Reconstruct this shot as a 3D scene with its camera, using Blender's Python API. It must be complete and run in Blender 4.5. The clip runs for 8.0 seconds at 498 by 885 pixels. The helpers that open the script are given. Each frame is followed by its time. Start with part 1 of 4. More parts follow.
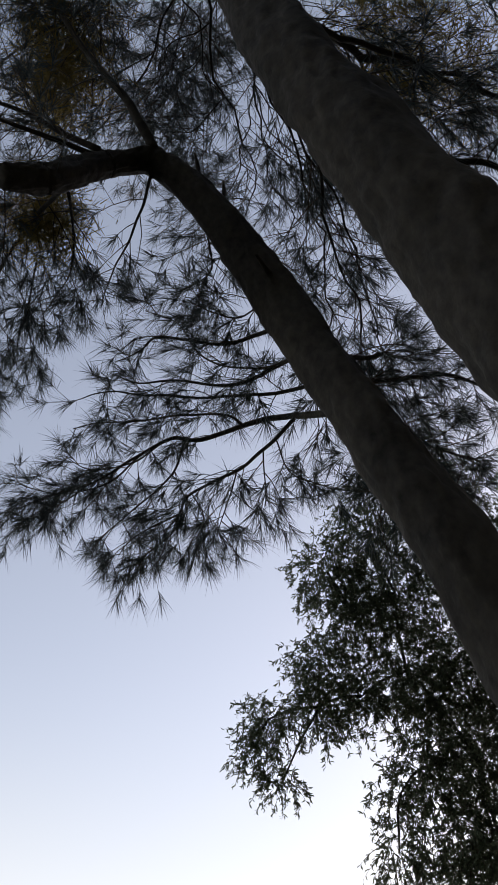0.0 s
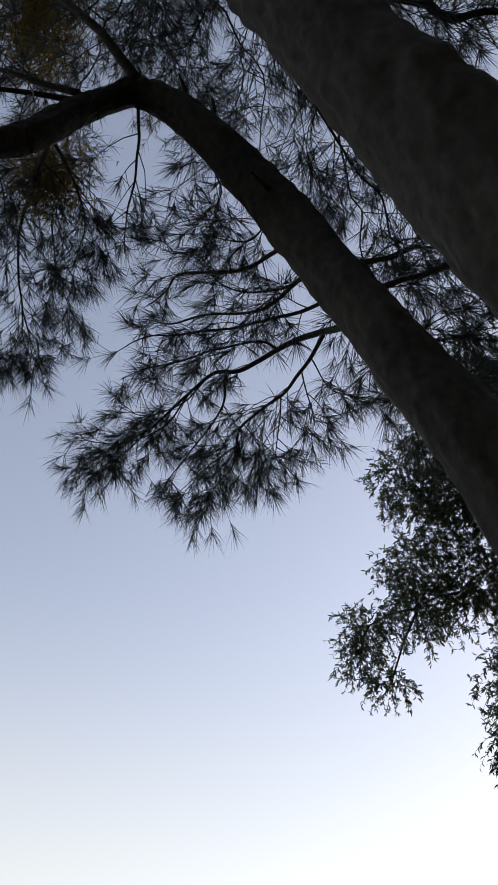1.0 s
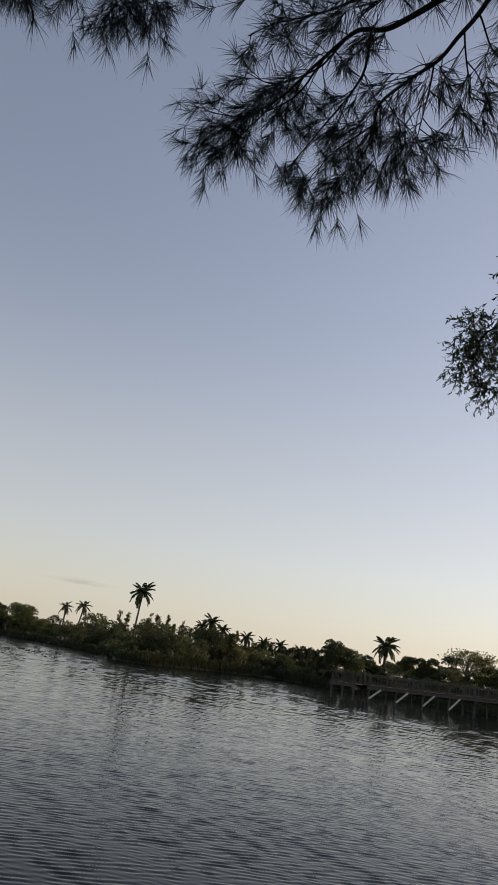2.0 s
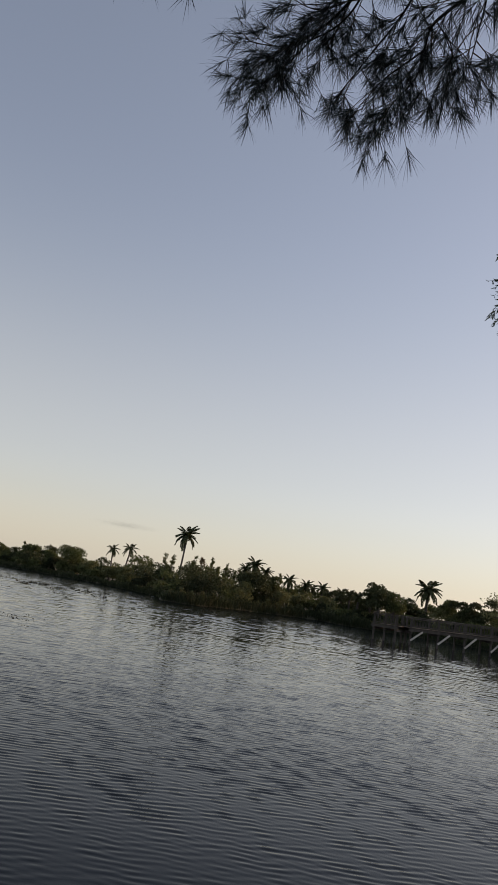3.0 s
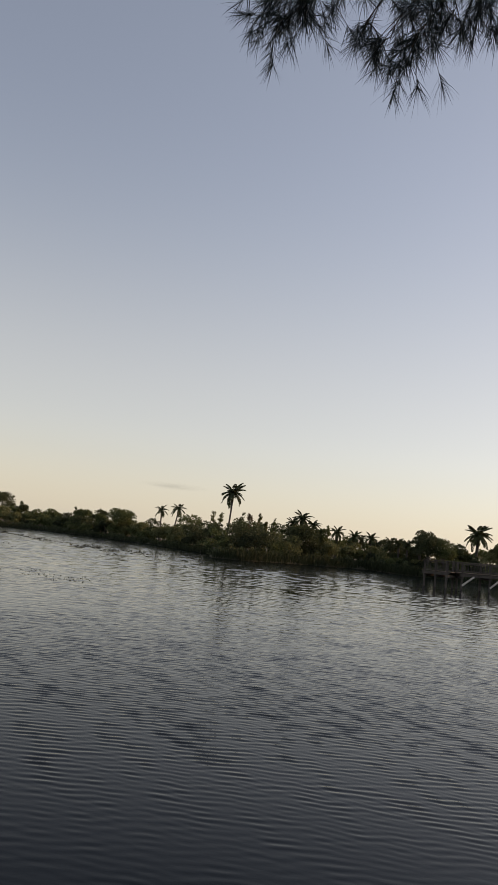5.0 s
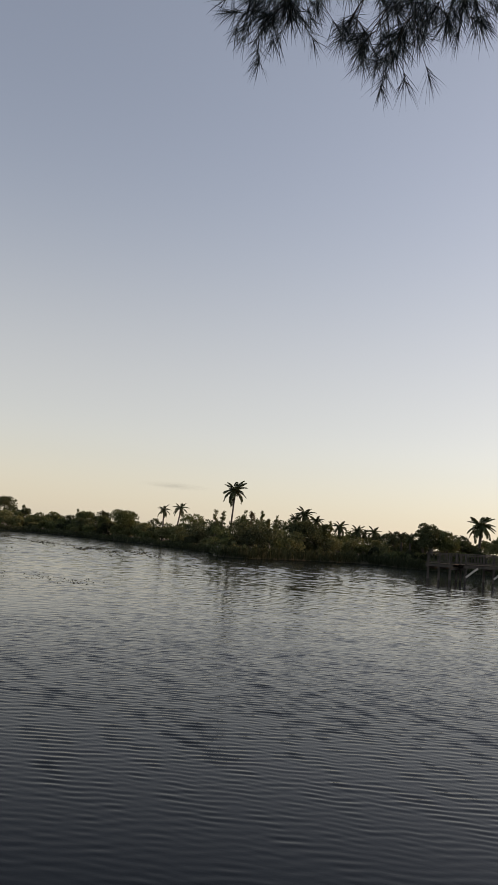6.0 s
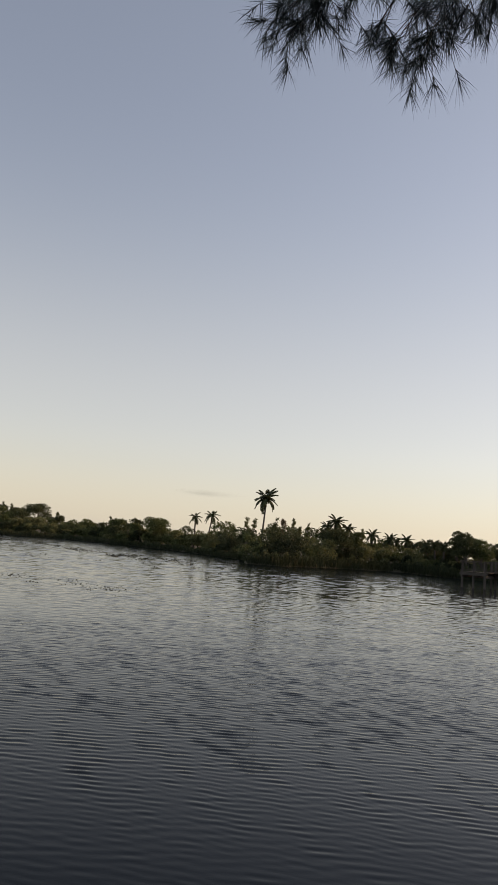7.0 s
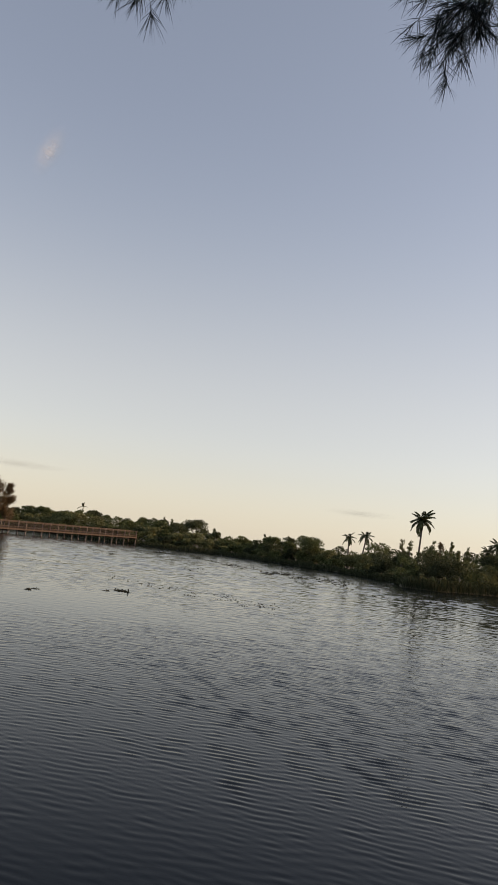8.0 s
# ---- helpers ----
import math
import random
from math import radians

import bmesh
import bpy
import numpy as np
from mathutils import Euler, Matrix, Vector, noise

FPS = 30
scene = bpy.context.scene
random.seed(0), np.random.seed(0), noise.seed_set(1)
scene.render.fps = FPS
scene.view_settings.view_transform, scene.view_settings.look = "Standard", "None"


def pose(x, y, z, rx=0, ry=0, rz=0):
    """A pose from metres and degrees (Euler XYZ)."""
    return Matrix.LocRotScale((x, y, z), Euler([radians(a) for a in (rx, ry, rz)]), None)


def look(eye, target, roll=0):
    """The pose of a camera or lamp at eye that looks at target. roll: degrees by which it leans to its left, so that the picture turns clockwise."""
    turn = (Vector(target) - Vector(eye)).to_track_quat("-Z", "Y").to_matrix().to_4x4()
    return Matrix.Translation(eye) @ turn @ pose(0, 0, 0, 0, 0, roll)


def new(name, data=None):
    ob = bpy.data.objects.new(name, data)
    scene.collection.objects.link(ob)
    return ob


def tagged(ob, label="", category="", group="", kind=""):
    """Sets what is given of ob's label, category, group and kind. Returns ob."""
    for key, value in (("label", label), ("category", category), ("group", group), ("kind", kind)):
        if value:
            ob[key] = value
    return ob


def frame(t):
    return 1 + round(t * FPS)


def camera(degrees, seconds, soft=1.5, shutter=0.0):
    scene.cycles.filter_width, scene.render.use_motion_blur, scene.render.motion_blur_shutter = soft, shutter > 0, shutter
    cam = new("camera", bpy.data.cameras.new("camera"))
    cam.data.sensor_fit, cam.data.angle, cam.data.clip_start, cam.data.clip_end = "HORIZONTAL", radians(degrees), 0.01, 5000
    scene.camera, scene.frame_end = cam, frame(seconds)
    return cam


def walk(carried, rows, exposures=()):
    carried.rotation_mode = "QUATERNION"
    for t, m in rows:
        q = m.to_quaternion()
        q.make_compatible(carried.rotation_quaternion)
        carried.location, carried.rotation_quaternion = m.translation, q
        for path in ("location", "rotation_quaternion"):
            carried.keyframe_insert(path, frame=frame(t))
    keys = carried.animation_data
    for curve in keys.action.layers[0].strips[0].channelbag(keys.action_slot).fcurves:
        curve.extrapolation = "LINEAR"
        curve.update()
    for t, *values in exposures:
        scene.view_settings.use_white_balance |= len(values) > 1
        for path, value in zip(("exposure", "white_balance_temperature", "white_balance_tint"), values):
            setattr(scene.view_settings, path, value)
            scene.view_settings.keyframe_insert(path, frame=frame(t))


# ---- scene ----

# ---------------------------------------------------------------- camera
cam = camera(38.14, 8.0, soft=1.05)
walk(cam, [
    (0.0, pose(-0.176, 0.063, 2.736, 138.17, -2.07, -26.33)),
    (0.3, pose(-0.081, 0.029, 2.716, 139.19, -1.30, -22.08)),
    (0.5, pose(-0.033, -0.004, 2.740, 137.77, -0.03, -19.99)),
    (0.7, pose(0.023, -0.010, 2.778, 135.86, -0.50, -17.15)),
    (1.0, pose(0.053, -0.034, 2.808, 131.16, -0.71, -14.34)),
    (1.2, pose(0.079, -0.021, 2.849, 124.64, -2.87, -12.32)),
    (1.3, pose(0.086, -0.006, 2.867, 122.28, -3.75, -11.90)),
    (1.5, pose(0.059, 0.004, 2.860, 115.97, -6.21, -10.14)),
    (1.7, pose(0.039, 0.008, 2.848, 112.01, -6.86, -9.79)),
    (2.0, pose(0.003, 0.015, 2.852, 106.34, -8.39, -8.87)),
    (2.2, pose(0.003, -0.004, 2.845, 104.66, -9.42, -8.18)),
    (3.3, pose(-0.018, -0.009, 2.815, 100.72, -8.27, -4.29)),
    (3.5, pose(-0.011, -0.016, 2.815, 100.18, -7.93, -3.56)),
    (4.0, pose(0.002, -0.031, 2.788, 98.71, -6.91, -2.97)),
    (4.5, pose(-0.003, -0.027, 2.789, 98.11, -6.35, -1.85)),
    (4.7, pose(-0.026, -0.013, 2.781, 97.63, -6.43, -1.60)),
    (5.8, pose(-0.023, 0.001, 2.796, 97.39, -5.14, -1.86)),
    (6.0, pose(-0.006, 0.001, 2.795, 97.30, -4.72, -1.44)),
    (6.5, pose(-0.001, 0.002, 2.793, 97.52, -4.54, -0.67)),
    (7.0, pose(0.004, 0.005, 2.789, 97.69, -4.88, 1.05)),
    (7.2, pose(0.014, 0.015, 2.787, 97.39, -6.05, 3.71)),
    (7.5, pose(0.015, 0.029, 2.794, 98.04, -5.90, 8.17)),
    (7.7, pose(0.010, 0.024, 2.798, 98.13, -6.71, 10.20)),
    (8.0, pose(0.002, 0.010, 2.802, 97.99, -6.89, 13.14)),
], exposures=[
    (t, stops, kelvin, 21) for t, stops, kelvin in ((0.0, 0.88, 8000), (0.7, 0.88, 7800), (1.0, 0.72, 7600), (1.2, 0.45, 7400), (1.5, 0.2, 7350), (2.0, 0.09, 7400), (2.2, 0.09, 7420), (3.3, 0.12, 7600), (6.0, 0.23, 7950), (7.0, 0.25, 7900), (8.0, 0.34, 7800))])

# ---------------------------------------------------------------- world and sun
SUN_AZ, SUN_EL = 70.0, 20.0
world = bpy.data.worlds.new("dusk_sky")
scene.world = world
world.use_nodes = True
wn, wl = world.node_tree.nodes, world.node_tree.links
sky = wn.new("ShaderNodeTexSky")
sky.sky_type = "NISHITA"
sky.sun_disc = False
sky.sun_elevation = radians(SUN_EL)
sky.sun_rotation = radians(SUN_AZ)
sky.air_density, sky.dust_density, sky.ozone_density = 1.0, 0.55, 1.4
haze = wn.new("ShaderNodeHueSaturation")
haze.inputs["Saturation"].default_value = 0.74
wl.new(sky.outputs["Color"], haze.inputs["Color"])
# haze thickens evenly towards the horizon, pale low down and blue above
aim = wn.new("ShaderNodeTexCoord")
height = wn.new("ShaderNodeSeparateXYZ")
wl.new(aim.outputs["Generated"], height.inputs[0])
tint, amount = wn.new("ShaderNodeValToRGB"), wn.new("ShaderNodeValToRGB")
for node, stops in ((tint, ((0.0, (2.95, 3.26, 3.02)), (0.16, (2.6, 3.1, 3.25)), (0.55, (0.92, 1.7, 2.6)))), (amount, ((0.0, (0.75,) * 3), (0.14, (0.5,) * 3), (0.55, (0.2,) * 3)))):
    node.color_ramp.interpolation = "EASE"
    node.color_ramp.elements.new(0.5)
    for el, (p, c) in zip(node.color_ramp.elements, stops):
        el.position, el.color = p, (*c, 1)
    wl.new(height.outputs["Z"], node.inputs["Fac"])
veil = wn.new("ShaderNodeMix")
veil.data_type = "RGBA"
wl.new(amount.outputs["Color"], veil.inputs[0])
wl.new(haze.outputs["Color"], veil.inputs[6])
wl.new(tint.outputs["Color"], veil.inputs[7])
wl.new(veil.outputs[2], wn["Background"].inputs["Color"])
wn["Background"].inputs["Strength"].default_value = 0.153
sun_data = bpy.data.lights.new("sun", "SUN")
sun_data.energy, sun_data.angle, sun_data.color = 2.1, radians(0.6), (1.0, 0.66, 0.38)
sun = new("sun", sun_data)
a, e = radians(SUN_AZ), radians(SUN_EL)
sun.matrix_world = look((0, 0, 60), (-100 * math.sin(a) * math.cos(e), -100 * math.cos(a) * math.cos(e), 60 - 100 * math.sin(e)))


# ---------------------------------------------------------------- materials
def material(name):
    m = bpy.data.materials.new(name)
    m.use_nodes = True
    return m, m.node_tree.nodes, m.node_tree.links, m.node_tree.nodes["Principled BSDF"]


def ramp(nodes, stops):
    r = nodes.new("ShaderNodeValToRGB")
    while len(r.color_ramp.elements) < len(stops):
        r.color_ramp.elements.new(0.5)
    for el, (p, c) in zip(r.color_ramp.elements, stops):
        el.position, el.color = p, (*c, 1)
    return r


def textured(name, c1, c2, scale=6.0, rough=0.8, bump=0.3, stretch=(1, 1, 1), depth=0.01, fine=8.0):
    """Two-scale noise colour with a fine relief."""
    m, n, l, b = material(name)
    co = n.new("ShaderNodeTexCoord")
    mp = n.new("ShaderNodeMapping")
    mp.inputs["Scale"].default_value = stretch
    l.new(co.outputs["Object"], mp.inputs["Vector"])
    big, small = n.new("ShaderNodeTexNoise"), n.new("ShaderNodeTexNoise")
    for tex, s, d in ((big, scale, 4), (small, scale * fine, 5)):
        tex.inputs["Scale"].default_value, tex.inputs["Detail"].default_value = s, d
        l.new(mp.outputs["Vector"], tex.inputs["Vector"])
    mix = n.new("ShaderNodeMath")
    mix.operation = "MULTIPLY_ADD"
    l.new(small.outputs["Fac"], mix.inputs[0])
    mix.inputs[1].default_value = 0.5
    half = n.new("ShaderNodeMath")
    half.operation = "MULTIPLY"
    half.inputs[1].default_value = 0.5
    l.new(big.outputs["Fac"], half.inputs[0])
    l.new(half.outputs[0], mix.inputs[2])
    r = ramp(n, [(0.32, c1), (0.68, c2)])
    l.new(mix.outputs[0], r.inputs["Fac"])
    l.new(r.outputs["Color"], b.inputs["Base Color"])
    bp = n.new("ShaderNodeBump")
    bp.inputs["Strength"].default_value, bp.inputs["Distance"].default_value = bump, depth
    l.new(mix.outputs[0], bp.inputs["Height"])
    l.new(bp.outputs["Normal"], b.inputs["Normal"])
    b.inputs["Roughness"].default_value = rough
    return m


def leafy(name, c1, c2, rough=0.6, through_light=0.25, scale=0.6):
    """Foliage: colour varies leaf by leaf and in broad patches; some light passes through."""
    m, n, l, b = material(name)
    geo = n.new("ShaderNodeNewGeometry")
    tex = n.new("ShaderNodeTexNoise")
    tex.inputs["Scale"].default_value = scale
    l.new(geo.outputs["Position"], tex.inputs["Vector"])
    add = n.new("ShaderNodeMath")
    add.operation = "MULTIPLY_ADD"
    l.new(geo.outputs["Random Per Island"], add.inputs[0])
    add.inputs[1].default_value = 0.5
    half = n.new("ShaderNodeMath")
    half.operation = "MULTIPLY"
    half.inputs[1].default_value = 0.5
    l.new(tex.outputs["Fac"], half.inputs[0])
    l.new(half.outputs[0], add.inputs[2])
    r = ramp(n, [(0.15, c1), (0.8, c2)])
    l.new(add.outputs[0], r.inputs["Fac"])
    l.new(r.outputs["Color"], b.inputs["Base Color"])
    b.inputs["Roughness"].default_value = rough
    b.inputs["Specular IOR Level"].default_value = 0.3
    tr = n.new("ShaderNodeBsdfTranslucent")
    l.new(r.outputs["Color"], tr.inputs["Color"])
    ms = n.new("ShaderNodeMixShader")
    ms.inputs["Fac"].default_value = through_light
    l.new(b.outputs[0], ms.inputs[1])
    l.new(tr.outputs[0], ms.inputs[2])
    l.new(ms.outputs[0], n["Material Output"].inputs["Surface"])
    return m


BARK = textured("bark_grey_brown", (0.010, 0.009, 0.0078), (0.058, 0.052, 0.044), 4.0, 0.95, 1.0, (1, 1, 0.7), 0.016, 7.0)
TWIG = textured("twig_brown", (0.035, 0.026, 0.020), (0.09, 0.07, 0.055), 12.0, 0.9, 0.4)
NEEDLE = leafy("needle_green", (0.034, 0.048, 0.054), (0.080, 0.104, 0.104), 0.6, 0.12, 1.5)
LEAF = leafy("broad_leaf_green", (0.064, 0.086, 0.056), (0.130, 0.158, 0.098), 0.6, 0.5, 1.2)
SHRUB = leafy("shrub_green", (0.056, 0.076, 0.030), (0.150, 0.172, 0.066), 0.7, 0.3, 0.15)
SHRUB_DARK = leafy("shrub_dark_green", (0.036, 0.050, 0.024), (0.098, 0.112, 0.048), 0.7, 0.25, 0.15)
SHRUB_PALE = leafy("shrub_olive", (0.105, 0.120, 0.050), (0.230, 0.235, 0.105), 0.7, 0.3, 0.15)
# brown that carries the orange sunlight of the far-left feathery trees
WARM_BROWN = leafy("warm_brown_foliage", (0.110, 0.075, 0.040), (0.220, 0.160, 0.085), 0.8, 0.25, 0.2)
PALM = leafy("palm_green", (0.035, 0.052, 0.022), (0.090, 0.105, 0.042), 0.5, 0.2, 0.5)
REED = leafy("reed_olive", (0.024, 0.034, 0.016), (0.050, 0.062, 0.029), 0.8, 0.25, 0.2)
DRY_NEEDLE = leafy("dry_needles", (0.130, 0.098, 0.032), (0.290, 0.215, 0.070), 0.7, 0.35, 1.5)
DARK_TUFT = leafy("floating_tuft", (0.012, 0.014, 0.007), (0.040, 0.040, 0.018), 0.6, 0.1, 0.8)
PALM_TRUNK = textured("palm_trunk_grey", (0.045, 0.040, 0.034), (0.12, 0.108, 0.092), 1.2, 0.85, 0.3, (1, 1, 4), 0.02)
FAR_TRUNK = textured("far_trunk", (0.06, 0.05, 0.04), (0.16, 0.14, 0.12), 2.0, 0.9, 0.3)
TIMBER = textured("weathered_timber", (0.042, 0.036, 0.030), (0.115, 0.098, 0.082), 2.0, 0.85, 0.3, (1, 1, 1), 0.01)
# white brace wood, its colour made paler to hold the sun on it
TIMBER_WHITE_SUNLIT = textured("white_sunlit_timber", (0.45, 0.42, 0.38), (0.66, 0.62, 0.57), 2.0, 0.8, 0.2)
# the pier's wood again, reddened in colour for low sun on the far boardwalk
TIMBER_SUN_RED = textured("sun_reddened_timber", (0.050, 0.035, 0.025), (0.115, 0.080, 0.056), 2.0, 0.8, 0.2)
TIMBER_BUFF = textured("buff_timber", (0.13, 0.105, 0.085), (0.24, 0.20, 0.165), 2.0, 0.8, 0.2)
SOIL = textured("grassy_soil", (0.030, 0.032, 0.016), (0.085, 0.078, 0.042), 0.25, 0.95, 0.6, (1, 1, 1), 0.08, 12.0)


def water_material():
    m, n, l, b = material("lake_water")
    b.inputs["Base Color"].default_value = (0.004, 0.007, 0.008, 1)
    b.inputs["IOR"].default_value = 1.333
    b.inputs["Specular IOR Level"].default_value = 0.17
    co = n.new("ShaderNodeNewGeometry")

    def layer(along, across, turn, scale, detail, rough=0.5, distort=0.0):
        """Noise stretched along a crest that runs at an angle to the x axis."""
        mp = n.new("ShaderNodeMapping")
        mp.vector_type = "TEXTURE"
        mp.inputs["Scale"].default_value = (along, across, 1)
        mp.inputs["Rotation"].default_value = (0, 0, radians(turn))
        l.new(co.outputs["Position"], mp.inputs["Vector"])
        t = n.new("ShaderNodeTexNoise")
        t.inputs["Scale"].default_value, t.inputs["Detail"].default_value = scale, detail
        t.inputs["Roughness"].default_value, t.inputs["Distortion"].default_value = rough, distort
        l.new(mp.outputs["Vector"], t.inputs["Vector"])
        return t.outputs["Fac"]

    def bumped(height, distance, strength, before=None):
        bp = n.new("ShaderNodeBump")
        bp.inputs["Distance"].default_value = distance
        if isinstance(strength, float):
            bp.inputs["Strength"].default_value = strength
        else:
            l.new(strength, bp.inputs["Strength"])
        l.new(height, bp.inputs["Height"])
        if before:
            l.new(before, bp.inputs["Normal"])
        return bp.outputs["Normal"]

    # wind lanes: smooth slicks between rippled stretches, calmer in the lee of both banks
    lane = layer(4.0, 0.55, 4, 0.12, 3.0)
    lanes = n.new("ShaderNodeMapRange")
    lanes.inputs["From Min"].default_value, lanes.inputs["From Max"].default_value = 0.38, 0.62
    lanes.inputs["To Min"].default_value, lanes.inputs["To Max"].default_value = 0.6, 1.0
    l.new(lane, lanes.inputs["Value"])
    xyz = n.new("ShaderNodeSeparateXYZ")
    l.new(co.outputs["Position"], xyz.inputs[0])
    reach = n.new("ShaderNodeMath")
    reach.operation = "DIVIDE"
    reach.inputs[1].default_value = 120.0
    l.new(xyz.outputs["Y"], reach.inputs[0])
    lee = ramp(n, [(p / 120, (v, v, v)) for p, v in ((3, 0.3), (7, 0.4), (14, 0.35), (34, 0.3), (55, 0.3), (80, 0.3))])
    l.new(reach.outputs[0], lee.inputs["Fac"])
    wind = n.new("ShaderNodeMath")
    wind.operation = "MULTIPLY"
    l.new(lanes.outputs[0], wind.inputs[0])
    l.new(lee.outputs["Color"], wind.inputs[1])
    # ripples too small and far to be told apart blur the mirror
    blur = ramp(n, [(p / 120, (v, v, v)) for p, v in ((10, 0.02), (22, 0.035), (38, 0.065), (60, 0.1), (80, 0.12), (110, 0.13))])
    l.new(reach.outputs[0], blur.inputs["Fac"])
    l.new(blur.outputs["Color"], b.inputs["Roughness"])
    nrm = bumped(layer(2.0, 1.0, -12, 16.0, 2.0, 0.5, 0.3), 0.0025, wind.outputs[0])
    l.new(nrm, b.inputs["Normal"])
    return m


WATER = water_material()


# ---------------------------------------------------------------- mesh helpers
UP = np.array([0.0, 0.0, 1.0])


def unit(v):
    v = np.asarray(v, float)
    return v / np.maximum(np.linalg.norm(v, axis=-1, keepdims=True), 1e-9)


def mesh_of(name, verts, faces, mat, smooth=False):
    me = bpy.data.meshes.new(name)
    me.from_pydata([tuple(v) for v in verts], [], [tuple(f) for f in faces])
    me.materials.append(mat)
    if smooth:
        me.polygons.foreach_set("use_smooth", [True] * len(me.polygons))
    me.update()
    return me


def thing(name, at=(0, 0, 0), label="", category="", group="", kind=""):
    ob = new(name)
    ob.location = at
    ob.empty_display_size = 0.2
    return tagged(ob, label, category, group, kind)


def part(name, me, parent, label="", kind="", m=None):
    """One mesh under a thing or a part; the mesh is in the coordinates of its parent."""
    ob = new(name, me)
    ob.parent = parent
    if m is not None:
        ob.matrix_basis = m
    return tagged(ob, label, kind=kind)


def merged(chunks):
    """Joins (verts, faces) chunks into one."""
    vs, fs, o = [], [], 0
    for v, f in chunks:
        vs.append(np.asarray(v, float))
        fs += [tuple(i + o for i in q) for q in f]
        o += len(v)
    return np.concatenate(vs), fs


def smooth_path(points, n=8):
    """Catmull-Rom through a few points."""
    p = np.asarray(points, float)
    p = np.vstack([2 * p[0] - p[1], p, 2 * p[-1] - p[-2]])
    out = []
    for i in range(1, len(p) - 2):
        a, b, c, d = p[i - 1:i + 3]
        for t in np.linspace(0, 1, n, endpoint=False):
            out.append(0.5 * (2 * b + (c - a) * t + (2 * a - 5 * b + 4 * c - d) * t * t + (3 * b - a - 3 * c + d) * t ** 3))
    out.append(p[-2])
    return np.array(out)


def frames_of(tangent):
    ref = np.where(np.abs(tangent[..., 2:3]) < 0.9, UP, np.array([1.0, 0, 0]))
    s = unit(np.cross(tangent, ref))
    return s, np.cross(s, tangent)


def tube(path, radii, sides=10, rough=0.0, seed=0, flakes=0.0):
    """A closed tube along a path, with lumps of relative size rough."""
    p = np.asarray(path, float)
    n = len(p)
    r = np.interp(np.linspace(0, 1, n), np.linspace(0, 1, len(radii)), radii)
    t = unit(np.gradient(p, axis=0))
    s, u = frames_of(t)
    vs = []
    for i in range(n):
        for k in range(sides):
            a = 2 * math.pi * k / sides
            d = math.cos(a) * s[i] + math.sin(a) * u[i]
            q = r[i]
            if rough:
                q *= 1 + rough * noise.noise(Vector(p[i] * 2.5 + d * 1.3 + seed)) + 0.45 * rough * noise.noise(Vector(p[i] * 9 + d * 3 + seed))
            if flakes:
                q += flakes * (noise.noise(Vector((p[i][0] * 30 + d[0] * 5, p[i][1] * 30 + d[1] * 5, p[i][2] * 14 + seed))) + 0.8 * abs(noise.noise(Vector((d[0] * 9, d[1] * 9 + d[2] * 4, p[i][2] * 5 + seed)))))
            vs.append(p[i] + d * q)
    fs = [(i * sides + k, i * sides + (k + 1) % sides, (i + 1) * sides + (k + 1) % sides, (i + 1) * sides + k)
          for i in range(n - 1) for k in range(sides)]
    fs.append(tuple(range(sides))[::-1])
    fs.append(tuple((n - 1) * sides + k for k in range(sides)))
    return np.array(vs), fs


def tubes(paths, r0, r1, sides=4):
    """Many thin tapered tubes at once: paths is (n, k, 3)."""
    n, k, _ = paths.shape
    t = unit(np.gradient(paths, axis=1))
    s, u = frames_of(t)
    r = (r0[:, None] + (r1 - r0)[:, None] * np.linspace(0, 1, k)[None])[..., None]
    rings = [paths + r * (math.cos(a) * s + math.sin(a) * u) for a in np.arange(sides) * 2 * math.pi / sides]
    v = np.stack(rings, axis=2).reshape(-1, 3)
    base = (np.arange(n)[:, None, None] * k + np.arange(k - 1)[None, :, None]) * sides
    j = np.arange(sides)
    j2 = (j + 1) % sides
    q = np.stack([base + j, base + j2, base + sides + j2, base + sides + j], axis=-1).reshape(-1, 4)
    return v, q.tolist()


def needles(base, way, length, width, droop, rng):
    """Slender bent needles that taper to a point and sag towards their end."""
    n = len(base)
    side = unit(np.cross(way, unit(rng.normal(size=(n, 3))))) * (width / 2)[:, None]
    sag = np.array([0, 0, -1.0]) * (droop * length)[:, None]
    mid = base + way * (length * 0.55)[:, None] + sag * 0.25
    tip = base + way * length[:, None] + sag
    v = np.stack([base - side, base + side, mid - side * 0.85, mid + side * 0.85, tip], axis=1).reshape(-1, 3)
    o = np.arange(n)[:, None] * 5
    return v, (o + np.array([0, 1, 3, 2])).tolist() + (o + np.array([2, 3, 4])).tolist()


def sprigs(base, way, length, width, rng):
    """Small folded leaf sprigs, one bent diamond each."""
    n = len(base)
    side = unit(np.cross(way, unit(rng.normal(size=(n, 3)))))
    nor = np.cross(side, way)
    ln, w = length[:, None], width[:, None]
    mid = base + way * ln * 0.5 + nor * ln * 0.12
    v = np.stack([base, mid + side * w * 0.5, base + way * ln, mid - side * w * 0.5], axis=1).reshape(-1, 3)
    return v, (np.arange(n)[:, None] * 4 + np.arange(4)).tolist()


